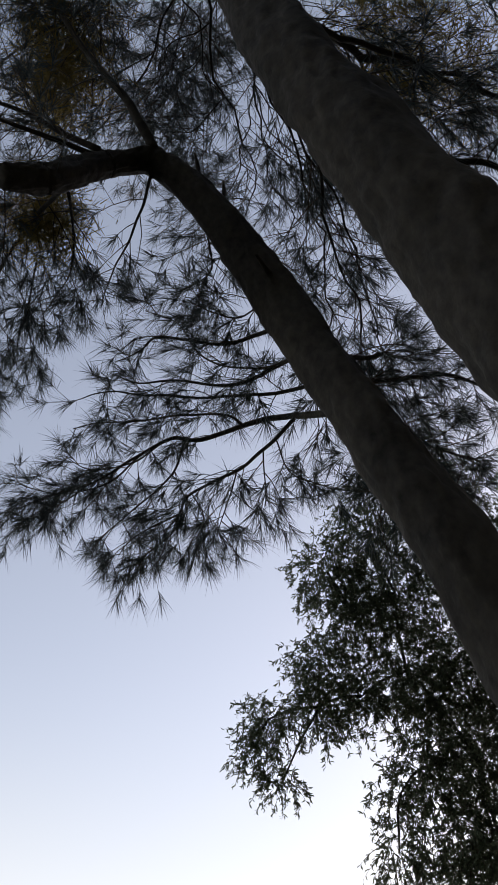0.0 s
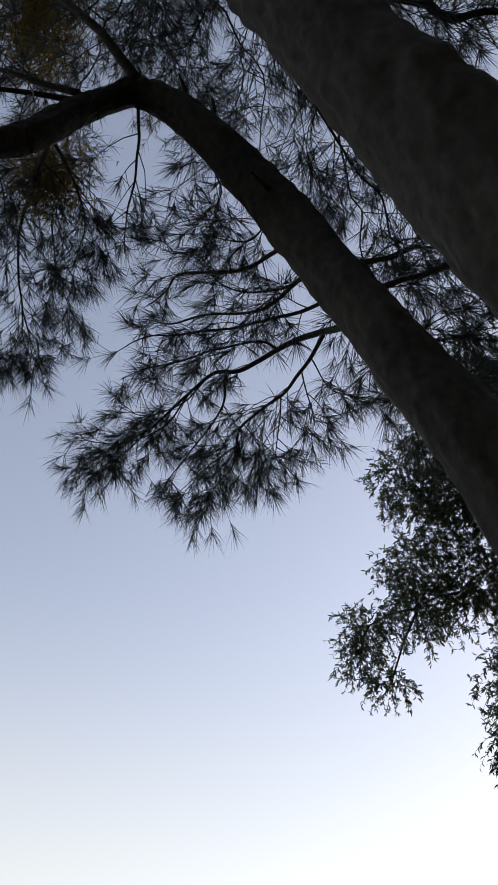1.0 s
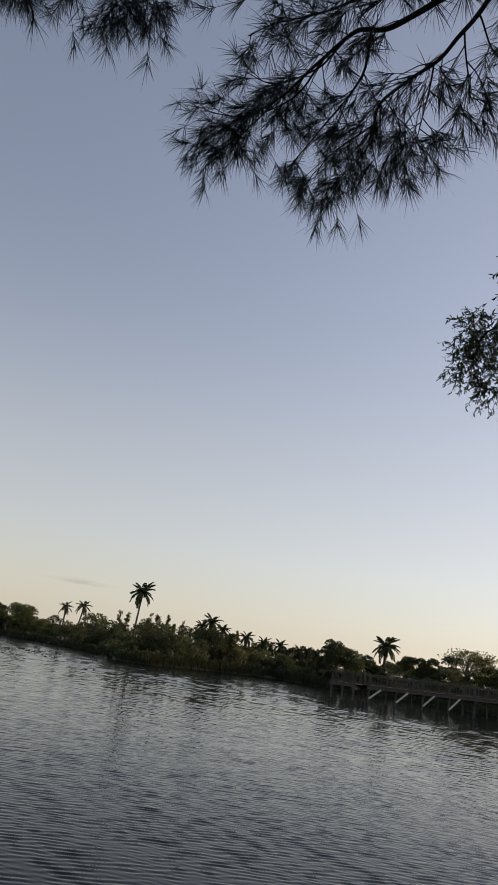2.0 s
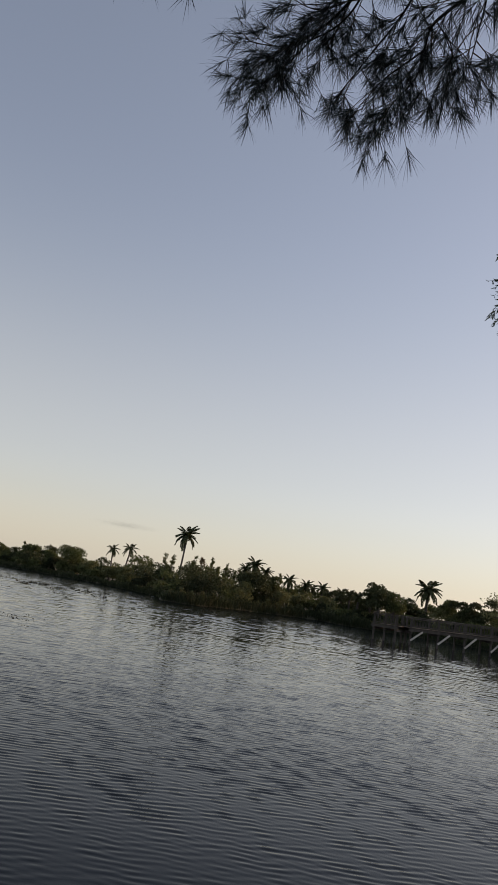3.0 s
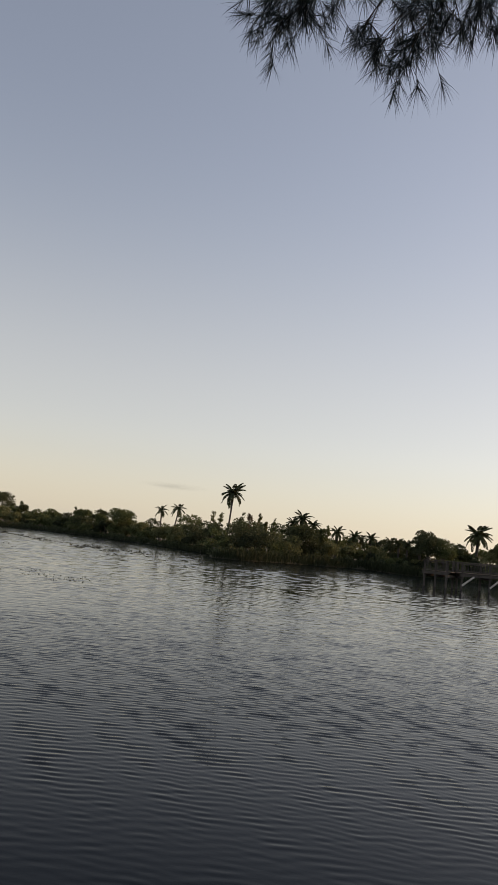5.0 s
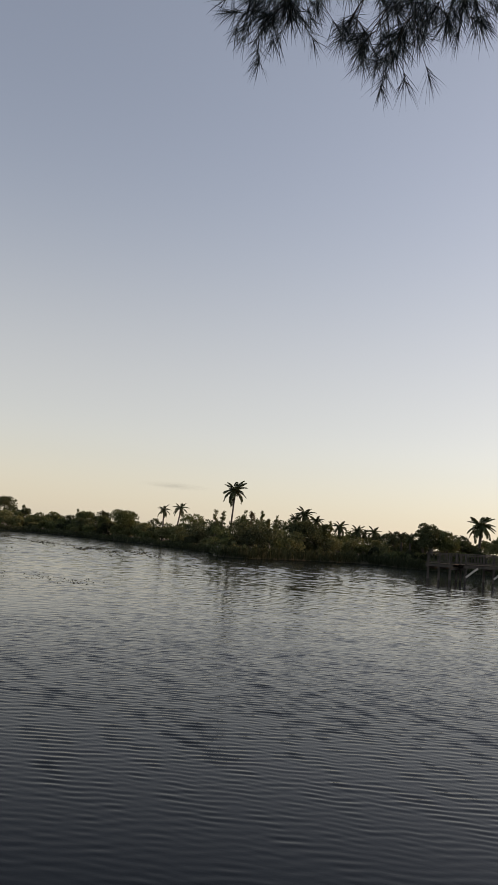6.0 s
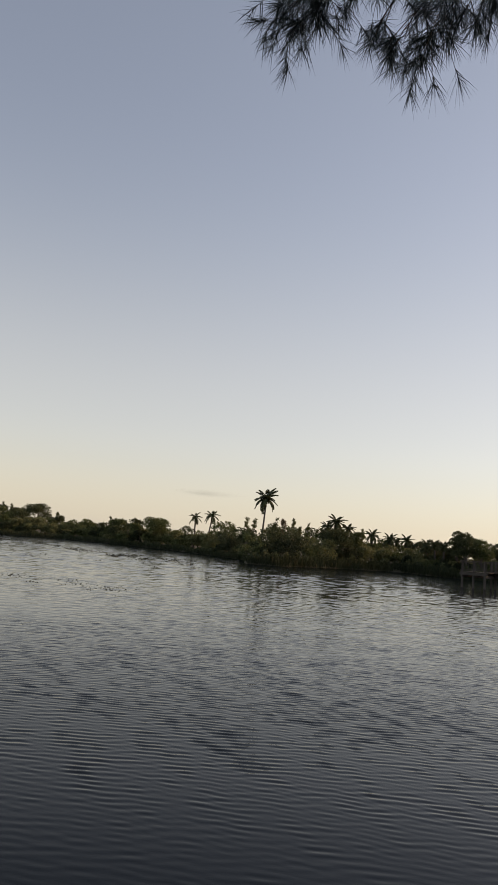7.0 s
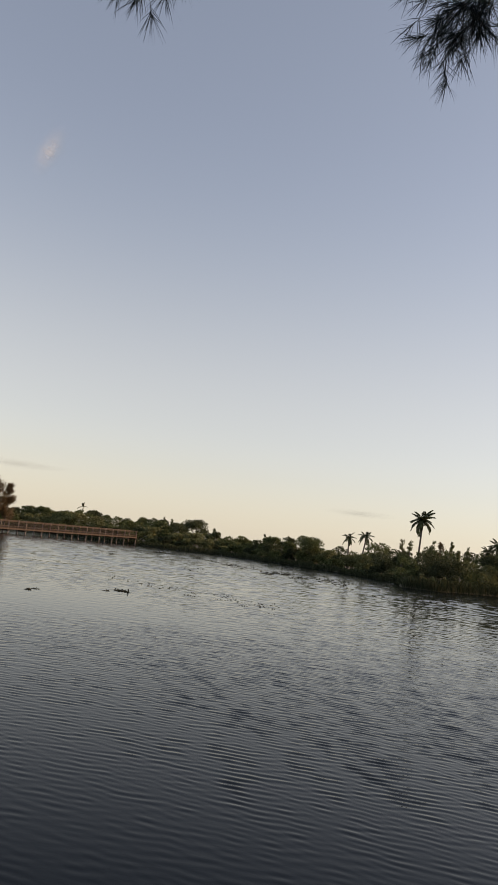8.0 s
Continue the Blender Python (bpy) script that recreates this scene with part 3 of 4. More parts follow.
def build_near_tree():
    """The thick trunk beside the viewpoint and the crown high above it."""
    o = (2.02, 0.34, 1.08)
    rng = np.random.default_rng(5)
    tree = thing("casuarina_tree", o, "thick grey-barked casuarina trunk close by with fine crown overhead", "tree", "trees on the bank")
    axis = smooth_path([(2.02, 0.34, 0.95), (1.68, 0.42, 2.1), (1.237, 0.51, 3.1), (0.856, 0.575, 3.9), (0.616, 0.611, 4.45), (0.363, 0.643, 5.08), (0.155, 0.663, 5.65),
                        (-0.058, 0.676, 6.3), (-0.246, 0.678, 6.95), (-0.454, 0.67, 7.8), (-0.70, 0.66, 9.2)], 24)
    girth = [0.24, 0.19, 0.172, 0.157, 0.146, 0.134, 0.125, 0.114, 0.10, 0.085, 0.045]

    def at(z):
        """The middle of the trunk at a height."""
        return np.array([np.interp(z, axis[:, 2], axis[:, i]) for i in range(3)])
    v, f = tube(axis, girth, 64, 0.19, 9, 0.010)
    bole = part("trunk", mesh_of("trunk", v - np.array(o), f, BARK, True), tree, "thick grey-brown rough-barked trunk")
    fo = Foliage()

    def branch(points, r0, r1, twigs, **kw):
        path = limb(tree, o, points, r0, r1, n=12, wind=0.075)
        fo.add(spray(path, twigs, rng, **kw))
    branch([at(6.3), (0.62, 0.70, 6.62), (0.85, 0.62, 6.55), (1.25, 0.45, 6.3)], 0.022, 0.008, 34, reach=0.5)
    branch([at(5.7), (0.9, 0.80, 6.05), (1.2, 0.76, 6.08), (1.7, 0.7, 6.1)], 0.024, 0.010, 30, reach=0.5)
    branch([at(6.6), (0.9, 1.6, 6.6), (1.29, 2.28, 6.46), (1.6, 2.9, 6.4)], 0.007, 0.003, 30, reach=0.52)
    branch([at(6.5), (1.0, 1.5, 6.4), (1.64, 2.10, 6.44), (2.2, 2.4, 6.3)], 0.007, 0.003, 28, reach=0.52)
    branch([at(5.6), (0.95, 1.5, 5.95), (1.45, 2.0, 6.0), (2.0, 2.2, 5.9)], 0.007, 0.003, 27, reach=0.52)
    for deg, z0, far in ((95, 6.1, 1.7), (112, 6.7, 1.8), (80, 7.0, 1.9)):
        # dense low boughs on the landward side
        out = np.array([math.sin(radians(deg)), math.cos(radians(deg)), 0.0])
        s = at(z0)
        branch([tuple(s), tuple(s + out * far * 0.4 + UP * 0.25), tuple(s + out * far * 0.75 + UP * 0.38), tuple(s + out * far + UP * 0.35)], 0.016, 0.005, 20, reach=0.5, start=0.3, per=20)
    for i in range(12):
        # boughs of the high crown, each with side limbs
        a = radians(-85 + 170 * (i + 0.6 * rng.random()) / 12)
        z0 = 6.9 + 1.9 * rng.random()
        far = 1.7 + 1.0 * rng.random()
        out = np.array([math.sin(a), math.cos(a), 0.0])
        s = at(z0)
        pts = [s, s + out * far * 0.3 + rng.normal(size=3) * 0.08 + UP * 0.16, s + out * far * 0.65 + rng.normal(size=3) * 0.14 + UP * 0.3, s + out * far + rng.normal(size=3) * 0.15 + UP * 0.35]
        bough = limb(tree, o, [tuple(q) for q in pts], 0.009, 0.003, n=8, wind=0.06)
        for k in range(5):
            q = bough[int(len(bough) * (0.25 + 0.15 * k))]
            turn = a + rng.normal() * 0.9
            side = np.array([math.sin(turn), math.cos(turn), 0.25 * rng.normal()])
            ln = 0.4 + 0.5 * rng.random()
            branch([tuple(q), tuple(q + side * ln * 0.5 + rng.normal(size=3) * 0.06), tuple(q + side * ln + rng.normal(size=3) * 0.08)], 0.005, 0.002, 17, reach=0.5, per=17, start=0.1, needle=0.14)
    for x, y, z, r in ((0.74, 0.57, 7.21, 0.26), (0.88, 0.79, 6.84, 0.22), (1.15, 0.55, 6.75, 0.28), (-0.92, 1.46, 7.48, 0.3), (-0.76, 1.64, 7.45, 0.24)):
        n = 1500
        base = np.array([x, y, z]) + rng.normal(size=(n, 3)) * r * np.array([0.6, 0.6, 0.5])
        way = unit(rng.normal(size=(n, 3)) + np.array([0, 0, -0.4]))
        v, f = needles(base - np.array(o), way, 0.07 + 0.06 * rng.random(n), np.full(n, 0.005), np.full(n, 0.1), rng)
        part("dry_tuft", mesh_of("dry_tuft", v, f, DRY_NEEDLE), tree, "matted brownish clump of old needles", "stuff")
    fo.build(tree, o, 0.0034)


def build_leaf_tree():
    """The broadleaved tree that hangs over the water."""
    o = (4.5, 3.1, 1.05)
    rng = np.random.default_rng(21)
    tree = thing("acacia_tree", o, "broadleaf tree with hanging sickle-shaped dark green leaves", "tree", "trees on the bank")
    v, f = tube(smooth_path([o, (4.4, 3.15, 2.6), (4.15, 3.3, 4.2), (3.8, 3.45, 5.4), (3.4, 3.5, 6.3)], 6), [0.16, 0.13, 0.11, 0.08, 0.03], 14, 0.1, 4)
    part("trunk", mesh_of("trunk", v - np.array(o), f, BARK, True), tree)
    clumps = [(2.50, 3.66, 6.66, .34), (2.36, 4.05, 6.42, .32), (2.62, 4.10, 6.15, .38), (2.50, 4.45, 5.85, .30), (2.24, 4.82, 5.48, .24), (2.20, 4.95, 5.28, .20),
              (2.46, 5.02, 5.10, .17), (2.86, 3.85, 6.27, .42), (3.08, 4.12, 5.78, .42), (2.56, 4.58, 5.55, .28), (2.82, 4.38, 5.62, .30), (3.20, 3.93, 5.44, .36),
              (3.37, 3.53, 5.74, .5), (2.95, 4.20, 4.85, .20), (2.95, 4.28, 4.50, .20), (3.12, 4.01, 5.02, .30), (3.34, 3.79, 5.00, .36), (3.26, 3.99, 4.51, .34),
              (3.45, 3.86, 4.50, .4), (2.62, 3.05, 6.82, .36), (3.05, 3.2, 6.5, .5), (3.6, 3.4, 6.2, .5), (3.8, 3.6, 5.2, .5), (3.7, 3.8, 4.4, .4)]
    paths, rad, lb, lw = [], [], [], []
    stem = [np.array([3.8, 3.45, 5.4]), np.array([4.1, 3.3, 4.4]), np.array([3.5, 3.5, 6.2])]
    for x, y, z, r in sorted(clumps, key=lambda q: -q[0]):
        c = np.array([x, y, z])
        root = min(stem, key=lambda q: np.linalg.norm(q - c))
        stem.append(c)
        limb(tree, o, [tuple(root), tuple((root + c) / 2 + np.array([0.02, 0.05, 0.06])), tuple(c)], 0.013, 0.006, sides=6, n=5)
        n = int(200 * (r / 0.3) ** 2.2)
        d = unit(rng.normal(size=(n, 3)))
        p0 = c + d * (r * rng.random((n, 1)) ** 0.5) * np.array([1, 1, 0.95])
        way = unit(d * 0.7 + rng.normal(size=(n, 3)) * 0.4 + np.array([0, 0, -0.55]))
        ln = 0.06 + 0.10 * rng.random(n)
        fr = np.linspace(0, 1, 4)[None, :, None]
        tw = p0[:, None] + way[:, None] * ln[:, None, None] * fr + np.array([0, 0, -0.25]) * fr * fr * ln[:, None, None]
        paths.append(tw)
        rad.append(np.full(n, 0.0022))
        k = 13
        who = np.repeat(np.arange(n), k)
        g = rng.random(len(who))
        i0 = np.minimum((g * 3).astype(int), 2)
        lb.append(tw[who, i0] + (tw[who, i0 + 1] - tw[who, i0]) * (g * 3 - i0)[:, None])
        lw.append(unit(way[who] * 0.5 + unit(rng.normal(size=(len(who), 3))) * 0.8 + np.array([0, 0, -0.35])))
    org = np.array(o)
    rad = np.concatenate(rad)
    part("twig_network", mesh_of("twig_network", *tubes(np.concatenate(paths) - org, rad, rad * 0.5, 3), TWIG), tree, "", "stuff")
    lb, lw = np.concatenate(lb), np.concatenate(lw)
    n = len(lb)
    ln = 0.029 + 0.025 * rng.random(n)
    v, f = blades(lb - org, lw, ln, ln * (0.19 + 0.08 * rng.random(n)), 0.25 + 0.45 * rng.random(n), rng)
    part("leaf_foliage", mesh_of("leaf_foliage", v, f, LEAF), tree, "narrow curved leaves in hanging sprigs", "stuff")


build_leaning_tree()
build_near_tree()
build_leaf_tree()


# ---------------------------------------------------------------- far shore planting
def crown_leaves(rng, puffs, count, size, flat=0.8, hang=0.0):
    """Leaf sprays, a few quads each, spread through puffs (x, y, z, r)."""
    w = np.array([p[3] ** 2 for p in puffs])
    who = rng.choice(len(puffs), count, p=w / w.sum())
    q = np.array(puffs)[who]
    d = unit(rng.normal(size=(count, 3)))
    d[:, 2] = np.where(d[:, 2] < -0.4, -d[:, 2], d[:, 2])
    base = q[:, :3] + d * (q[:, 3:4] * (0.45 + 0.65 * rng.random((count, 1)) ** 0.8)) * np.array([1, 1, flat])
    way = unit(d + rng.normal(size=(count, 3)) * 0.7 + np.array([0, 0, 0.15 - hang]))
    ln = size * (0.6 + 0.8 * rng.random(count))
    return sprigs(base, way, ln, ln * (0.65 + 0.35 * rng.random(count)), rng)


def round_tree(name, at, h, w, mat, label, group, seed, count=900, size=0.34, trunk=0.35, puffs=9, flat=0.8):
    """A broad crown of leaf sprays on a forked trunk."""
    rng = np.random.default_rng(seed)
    tree = thing(name, at, label, "tree", group)
    ph = h * trunk
    v, f = tube(smooth_path([(0, 0, -0.3), (0.05 * w, 0, ph * 0.6), (0, 0.03 * w, h * 0.7)], 4), [0.03 * h, 0.022 * h, 0.008 * h], 7, 0.1, seed)
    part("trunk", mesh_of("trunk", v, f, FAR_TRUNK, True), tree)
    pf = []
    for i in range(puffs):
        a = 2 * math.pi * (i + rng.random()) / puffs
        rr = w * 0.5 * (0.25 + 0.5 * rng.random())
        z = h * (0.42 + 0.42 * rng.random())
        r = w * (0.16 + 0.10 * rng.random())
        pf.append((rr * math.cos(a), rr * math.sin(a), min(z, h - r * 0.8), r))
    pf.append((0, 0, h - w * 0.22, w * 0.22))
    for x, y, z, r in pf[:5] if puffs < 20 else pf:
        v, f = tube(smooth_path([(0, 0, ph * 0.8), (x * 0.5, y * 0.5, (ph + z) / 2), (x, y, z)], 3), [0.012 * h, 0.004 * h], 5)
        part("limb", mesh_of("limb", v, f, FAR_TRUNK, True), tree)
    part("crown", mesh_of("crown", *crown_leaves(rng, pf, count, size, flat), mat), tree, "", "stuff")
    return tree


def shrub(at, h, w, mat, label, group, seed, count=420, size=0.32, name="shrub"):
    """A bush that is leafy down to the ground, on several stems."""
    rng = np.random.default_rng(seed)
    bush = thing(name, at, label, "shrub", group)
    pf = []
    for i in range(8):
        a = 2 * math.pi * rng.random()
        rr = w * 0.42 * rng.random() ** 0.6
        r = w * (0.15 + 0.12 * rng.random())
        z = r * 0.6 + (h - 1.5 * r) * rng.random()
        pf.append((rr * math.cos(a), rr * math.sin(a), max(0.2, z), r))
    pf.append((0, 0, max(0.3, h - w * 0.2), w * 0.2))
    for x, y, z, r in pf[:3]:
        part("stem", mesh_of("stem", *tube(smooth_path([(0, 0, -0.3), (x * 0.5, y * 0.5, z * 0.5), (x, y, z)], 3), [0.05, 0.015], 5), FAR_TRUNK), bush)
    part("crown", mesh_of("crown", *crown_leaves(rng, pf, count, size), mat), bush, "", "stuff")
    return bush


def spire_tree(at, h, w, mat, label, group, seed, count=420, size=0.5):
    """A slender, feathery, upright tree with steep branches."""
    rng = np.random.default_rng(seed)
    tree = thing("feathery_tree", at, label, "tree", group)
    v, f = tube(smooth_path([(0, 0, -0.3), (0.03 * h, 0, h * 0.5), (0.01 * h, 0.02 * h, h * 0.97)], 5), [0.018 * h + 0.03, 0.012 * h, 0.003 * h], 6, 0.1, seed)
    part("trunk", mesh_of("trunk", v, f, FAR_TRUNK, True), tree)
    n = 26
    z = h * (0.18 + 0.78 * rng.random(n))
    a = rng.random(n) * 6.283
    ln = w * 0.75 * (1.04 - z / h) ** 0.8 * (0.6 + 0.6 * rng.random(n))
    root = np.stack([0.02 * h * np.ones(n), np.zeros(n), z], -1)
    way = unit(np.stack([np.cos(a), np.sin(a), 0.75 + 0.5 * rng.random(n)], -1))
    fr = np.linspace(0, 1, 4)[None, :, None]
    paths = root[:, None] + way[:, None] * ln[:, None, None] * fr
    part("limb_whorl", mesh_of("limb_whorl", *tubes(paths, np.full(n, 0.03), np.full(n, 0.008), 4), FAR_TRUNK), tree, "", "stuff")
    who = rng.integers(0, n, count)
    g = rng.random(count)
    base = root[who] + way[who] * (ln[who] * g)[:, None] + rng.normal(size=(count, 3)) * 0.10 * w * 0.5
    lw = unit(way[who] + rng.normal(size=(count, 3)) * 0.45 + np.array([0, 0, 0.3]))
    sz = size * (0.6 + 0.8 * rng.random(count))
    part("crown", mesh_of("crown", *sprigs(base, lw, sz, sz * 0.3, rng), mat), tree, "", "stuff")
    return tree


def frond_mesh(length, droop, rng, leaflets=40, width=0.5):
    """One feather frond: a bent midrib with leaflets down both sides, along +x."""
    s = np.linspace(0, 1, 9)
    rib = np.stack([length * (s - 0.18 * droop * s * s), np.zeros(9), length * (0.32 * s - droop * s * s)], -1)
    chunks = [tube(rib, [0.05, 0.012], 4)]
    g = np.linspace(0.1, 0.99, leaflets)
    base = np.stack([np.interp(g, s, rib[:, i]) for i in range(3)], -1)
    tan = unit(np.stack([np.interp(g, s, np.gradient(rib[:, i])) for i in range(3)], -1))
    for side in (-1, 1):
        ln = width * length * 0.5 * np.sin(math.pi * (0.12 + 0.8 * g)) ** 0.7 * (0.85 + 0.3 * rng.random(leaflets))
        way = unit(tan * 0.55 + np.array([0, side * 0.9, 0]) + np.array([0, 0, -0.55]) + rng.normal(size=(leaflets, 3)) * 0.08)
        chunks.append(blades(base, way, ln, np.full(leaflets, 0.12 * length / 2.4), -0.15 * np.ones(leaflets), rng))
    return mesh_of("frond", *merged(chunks), PALM)


FRONDS = []
for i, dr in enumerate((0.5, 0.66, 0.8, 0.92)):
    FRONDS.append(frond_mesh(1.0 * 2.6, dr, np.random.default_rng(40 + i)))


def palm(at, h, spread, label, group, seed, fronds=17, lean=(0, 0), thick=0.2, steep=0.0):
    """A feather palm: ringed trunk, green crownshaft and separate fronds."""
    rng = np.random.default_rng(seed)
    tree = thing("palm_tree", at, label, "palm tree", group)
    top = np.array([lean[0], lean[1], h - spread * 0.52])
    axis = smooth_path([(0, 0, -0.3), tuple(top * 0.5 + np.array([lean[0] * -0.12, 0, 0])), tuple(top)], 14)
    rad = thick * (1 + 0.35 * np.exp(-np.linspace(0, 6, len(axis)) * 2) - 0.3 * np.linspace(0, 1, len(axis))) * (1 + 0.05 * np.cos(np.arange(len(axis)) * math.pi))
    part("trunk", mesh_of("trunk", *tube(axis, rad, 10), PALM_TRUNK, True), tree, "smooth ringed grey trunk")
    shaft = smooth_path([tuple(top), tuple(top + np.array([0, 0, 0.35 * spread * 0.5])), tuple(top + np.array([0, 0, 0.62 * spread * 0.5]))], 4)
    part("crownshaft", mesh_of("crownshaft", *tube(shaft, [thick * 0.85, thick * 0.8, thick * 0.3], 9), PALM, True), tree, "green crownshaft")
    s = spread / 2 / 2.35
    for i in range(fronds):
        u = (i + 0.3 * rng.random()) / fronds
        a = i * 2.39996 + 0.3 * rng.random()
        kind = min(3, int(u * 4))
        pitch = radians(82 - 92 * u + steep + rng.normal() * 6)
        m = Matrix.Translation(Vector(top + np.array([0, 0, 0.58 * spread * 0.5]))) @ Matrix.Rotation(a, 4, "Z") @ Matrix.Rotation(-pitch + radians(18), 4, "Y") @ Matrix.Scale(s * (0.85 + 0.25 * rng.random()), 4)
        part("frond", FRONDS[kind], tree, m=m)
    return tree


def ground_at(az, dist):
    p = polar(az, dist)
    return (p[0], p[1], max(0.0, land_height(p[0], p[1])) - 0.05)


# palms
palm(ground_at(-0.1, 97), 8.6, 3.6, "tall royal palm with a full dark crown above the shrubs", "palms on the far shore", 1, 22, (0.25, 0), 0.155)
palm(ground_at(-4.36, 122), 6.2, 2.9, "slender palm beside its twin with a ragged crown", "palms on the far shore", 2, 13, (0.5, 0), 0.16)
palm(ground_at(-5.35, 124), 5.7, 2.6, "slender palm beside its twin with a small crown", "palms on the far shore", 3, 12, (-0.1, 0), 0.16)
for i, (az, d, el, sp) in enumerate([(5.72, 104, 2.26, 3.2), (5.0, 103, 1.76, 2.6), (6.6, 106, 1.75, 2.6), (8.53, 112, 1.43, 3.0), (9.9, 114, 1.22, 2.9), (10.4, 116, 1.0, 2.4),
                                     (11.17, 116, 1.20, 2.9), (12.7, 112, 1.02, 2.8), (13.3, 110, 1.05, 2.6), (13.95, 108, 0.95, 2.4)]):
    g = ground_at(az, d)
    palm(g, d * math.tan(radians(el)) + 2.8 - g[2], sp * 0.9, "low palm rising out of the shrubs with spiky fronds", "palms on the far shore", 10 + i, 20, (0, 0), 0.2)
palm(ground_at(19.0, 112), 7.0, 4.2, "broad-crowned palm behind the pier", "palms on the far shore", 30, 26, (0.1, 0), 0.25)
palm(ground_at(-26.3, 172), 6.3, 2.4, "small far palm with upright fronds", "palms on the far shore", 31, 5, (0, 0), 0.14, 30)


def top_of(az, d, el):
    """A ground place and the height that a top at that elevation needs there."""
    g = ground_at(az, d)
    return g, d * math.tan(radians(el)) + 2.8 - g[2]


# larger single trees: bearing, distance, top elevation, width, material, kind
TREES = [(-17.4, 165, 1.36, 7.0, SHRUB_DARK), (-18.9, 170, 0.9, 6.0, SHRUB_DARK), (-8.4, 128, 1.08, 5.2, SHRUB), (-9.9, 132, 0.55, 3.4, SHRUB),
         (-11.4, 140, 0.75, 4.2, SHRUB), (5.8, 101, 1.5, 5.0, SHRUB_DARK), (7.2, 108, 1.3, 3.4, SHRUB), (14.9, 108, 2.0, 3.0, SHRUB_DARK), (15.5, 106, 1.95, 4.0, SHRUB_DARK),
         (16.6, 107, 1.55, 4.2, SHRUB), (17.8, 110, 1.25, 3.4, SHRUB_DARK), (20.7, 112, 1.6, 3.4, SHRUB), (21.7, 110, 1.6, 3.6, SHRUB_DARK), (22.6, 110, 1.7, 3.6, SHRUB_DARK),
         (23.9, 108, 2.1, 4.4, SHRUB_DARK), (26.3, 106, 2.3, 5.0, SHRUB), (27.8, 104, 2.2, 5.0, SHRUB_DARK), (29.6, 102, 2.4, 5.5, SHRUB_DARK), (31.5, 100, 2.6, 5.5, SHRUB_DARK),
         (-21.6, 172, 1.08, 5.0, SHRUB), (-22.8, 176, 0.85, 5.0, SHRUB_DARK), (-25.4, 178, 1.14, 4.8, SHRUB_DARK), (-24.4, 178, 0.9, 4.0, SHRUB), (-27.6, 180, 0.78, 5.0, SHRUB_DARK),
         (-28.9, 176, 0.65, 4.6, SHRUB), (-30.2, 172, 0.55, 4.0, SHRUB_DARK), (-20.2, 172, 1.05, 4.6, SHRUB_DARK), (-33.5, 165, 1.3, 7.0, SHRUB_DARK), (-36, 165, 1.5, 8.0, SHRUB)]
for i, (az, d, el, w, mat) in enumerate(TREES):
    g, h = top_of(az, d, el)
    round_tree("broadleaf_tree", g, h, w, mat, "rounded broadleaf tree with a dense dark green crown", "trees on the far shore", 100 + i, count=int(1000 * w), size=0.19)

# airy flat-topped tree behind the pier
g, h = top_of(25.0, 104, 3.1)
round_tree("airy_tree", g, h, 8.0, SHRUB_PALE, "airy flat-topped tree with thin see-through foliage", "trees on the far shore", 77, count=1700, size=0.22, trunk=0.5, puffs=20, flat=0.35)

# feathery upright trees
SPIRES = [(-33.0, 128, 2.8, 5.5, WARM_BROWN), (-31.9, 130, 2.2, 4.2, WARM_BROWN), (-1.35, 95, 1.85, 1.5, SHRUB_PALE), (-0.8, 96, 1.75, 1.2, SHRUB_PALE), (0.9, 96, 1.85, 2.0, SHRUB), (1.5, 97, 1.8, 1.6, WARM_BROWN),
          (2.3, 97, 1.95, 1.1, SHRUB_PALE), (3.45, 99, 1.6, 1.4, SHRUB), (2.8, 98, 1.35, 1.3, SHRUB_PALE), (4.2, 101, 1.2, 1.4, SHRUB), (7.7, 108, 1.6, 1.0, SHRUB_PALE),
          (-12.0, 150, 0.8, 1.6, SHRUB), (-11.6, 150, 0.72, 1.4, SHRUB), (-16.0, 168, 0.8, 1.8, SHRUB), (-19.4, 172, 1.2, 1.5, SHRUB), (-20.0, 172, 1.25, 1.5, SHRUB_DARK), (-18.6, 172, 1.0, 1.4, SHRUB)]
for i, (az, d, el, w, mat) in enumerate(SPIRES):
    g, h = top_of(az, d, el)
    spire_tree(g, h, w, mat, "slender feathery tree with steep thin branches", "trees on the far shore", 200 + i, count=int(300 + 330 * w) * (5 if w > 4 else 1), size=0.24)

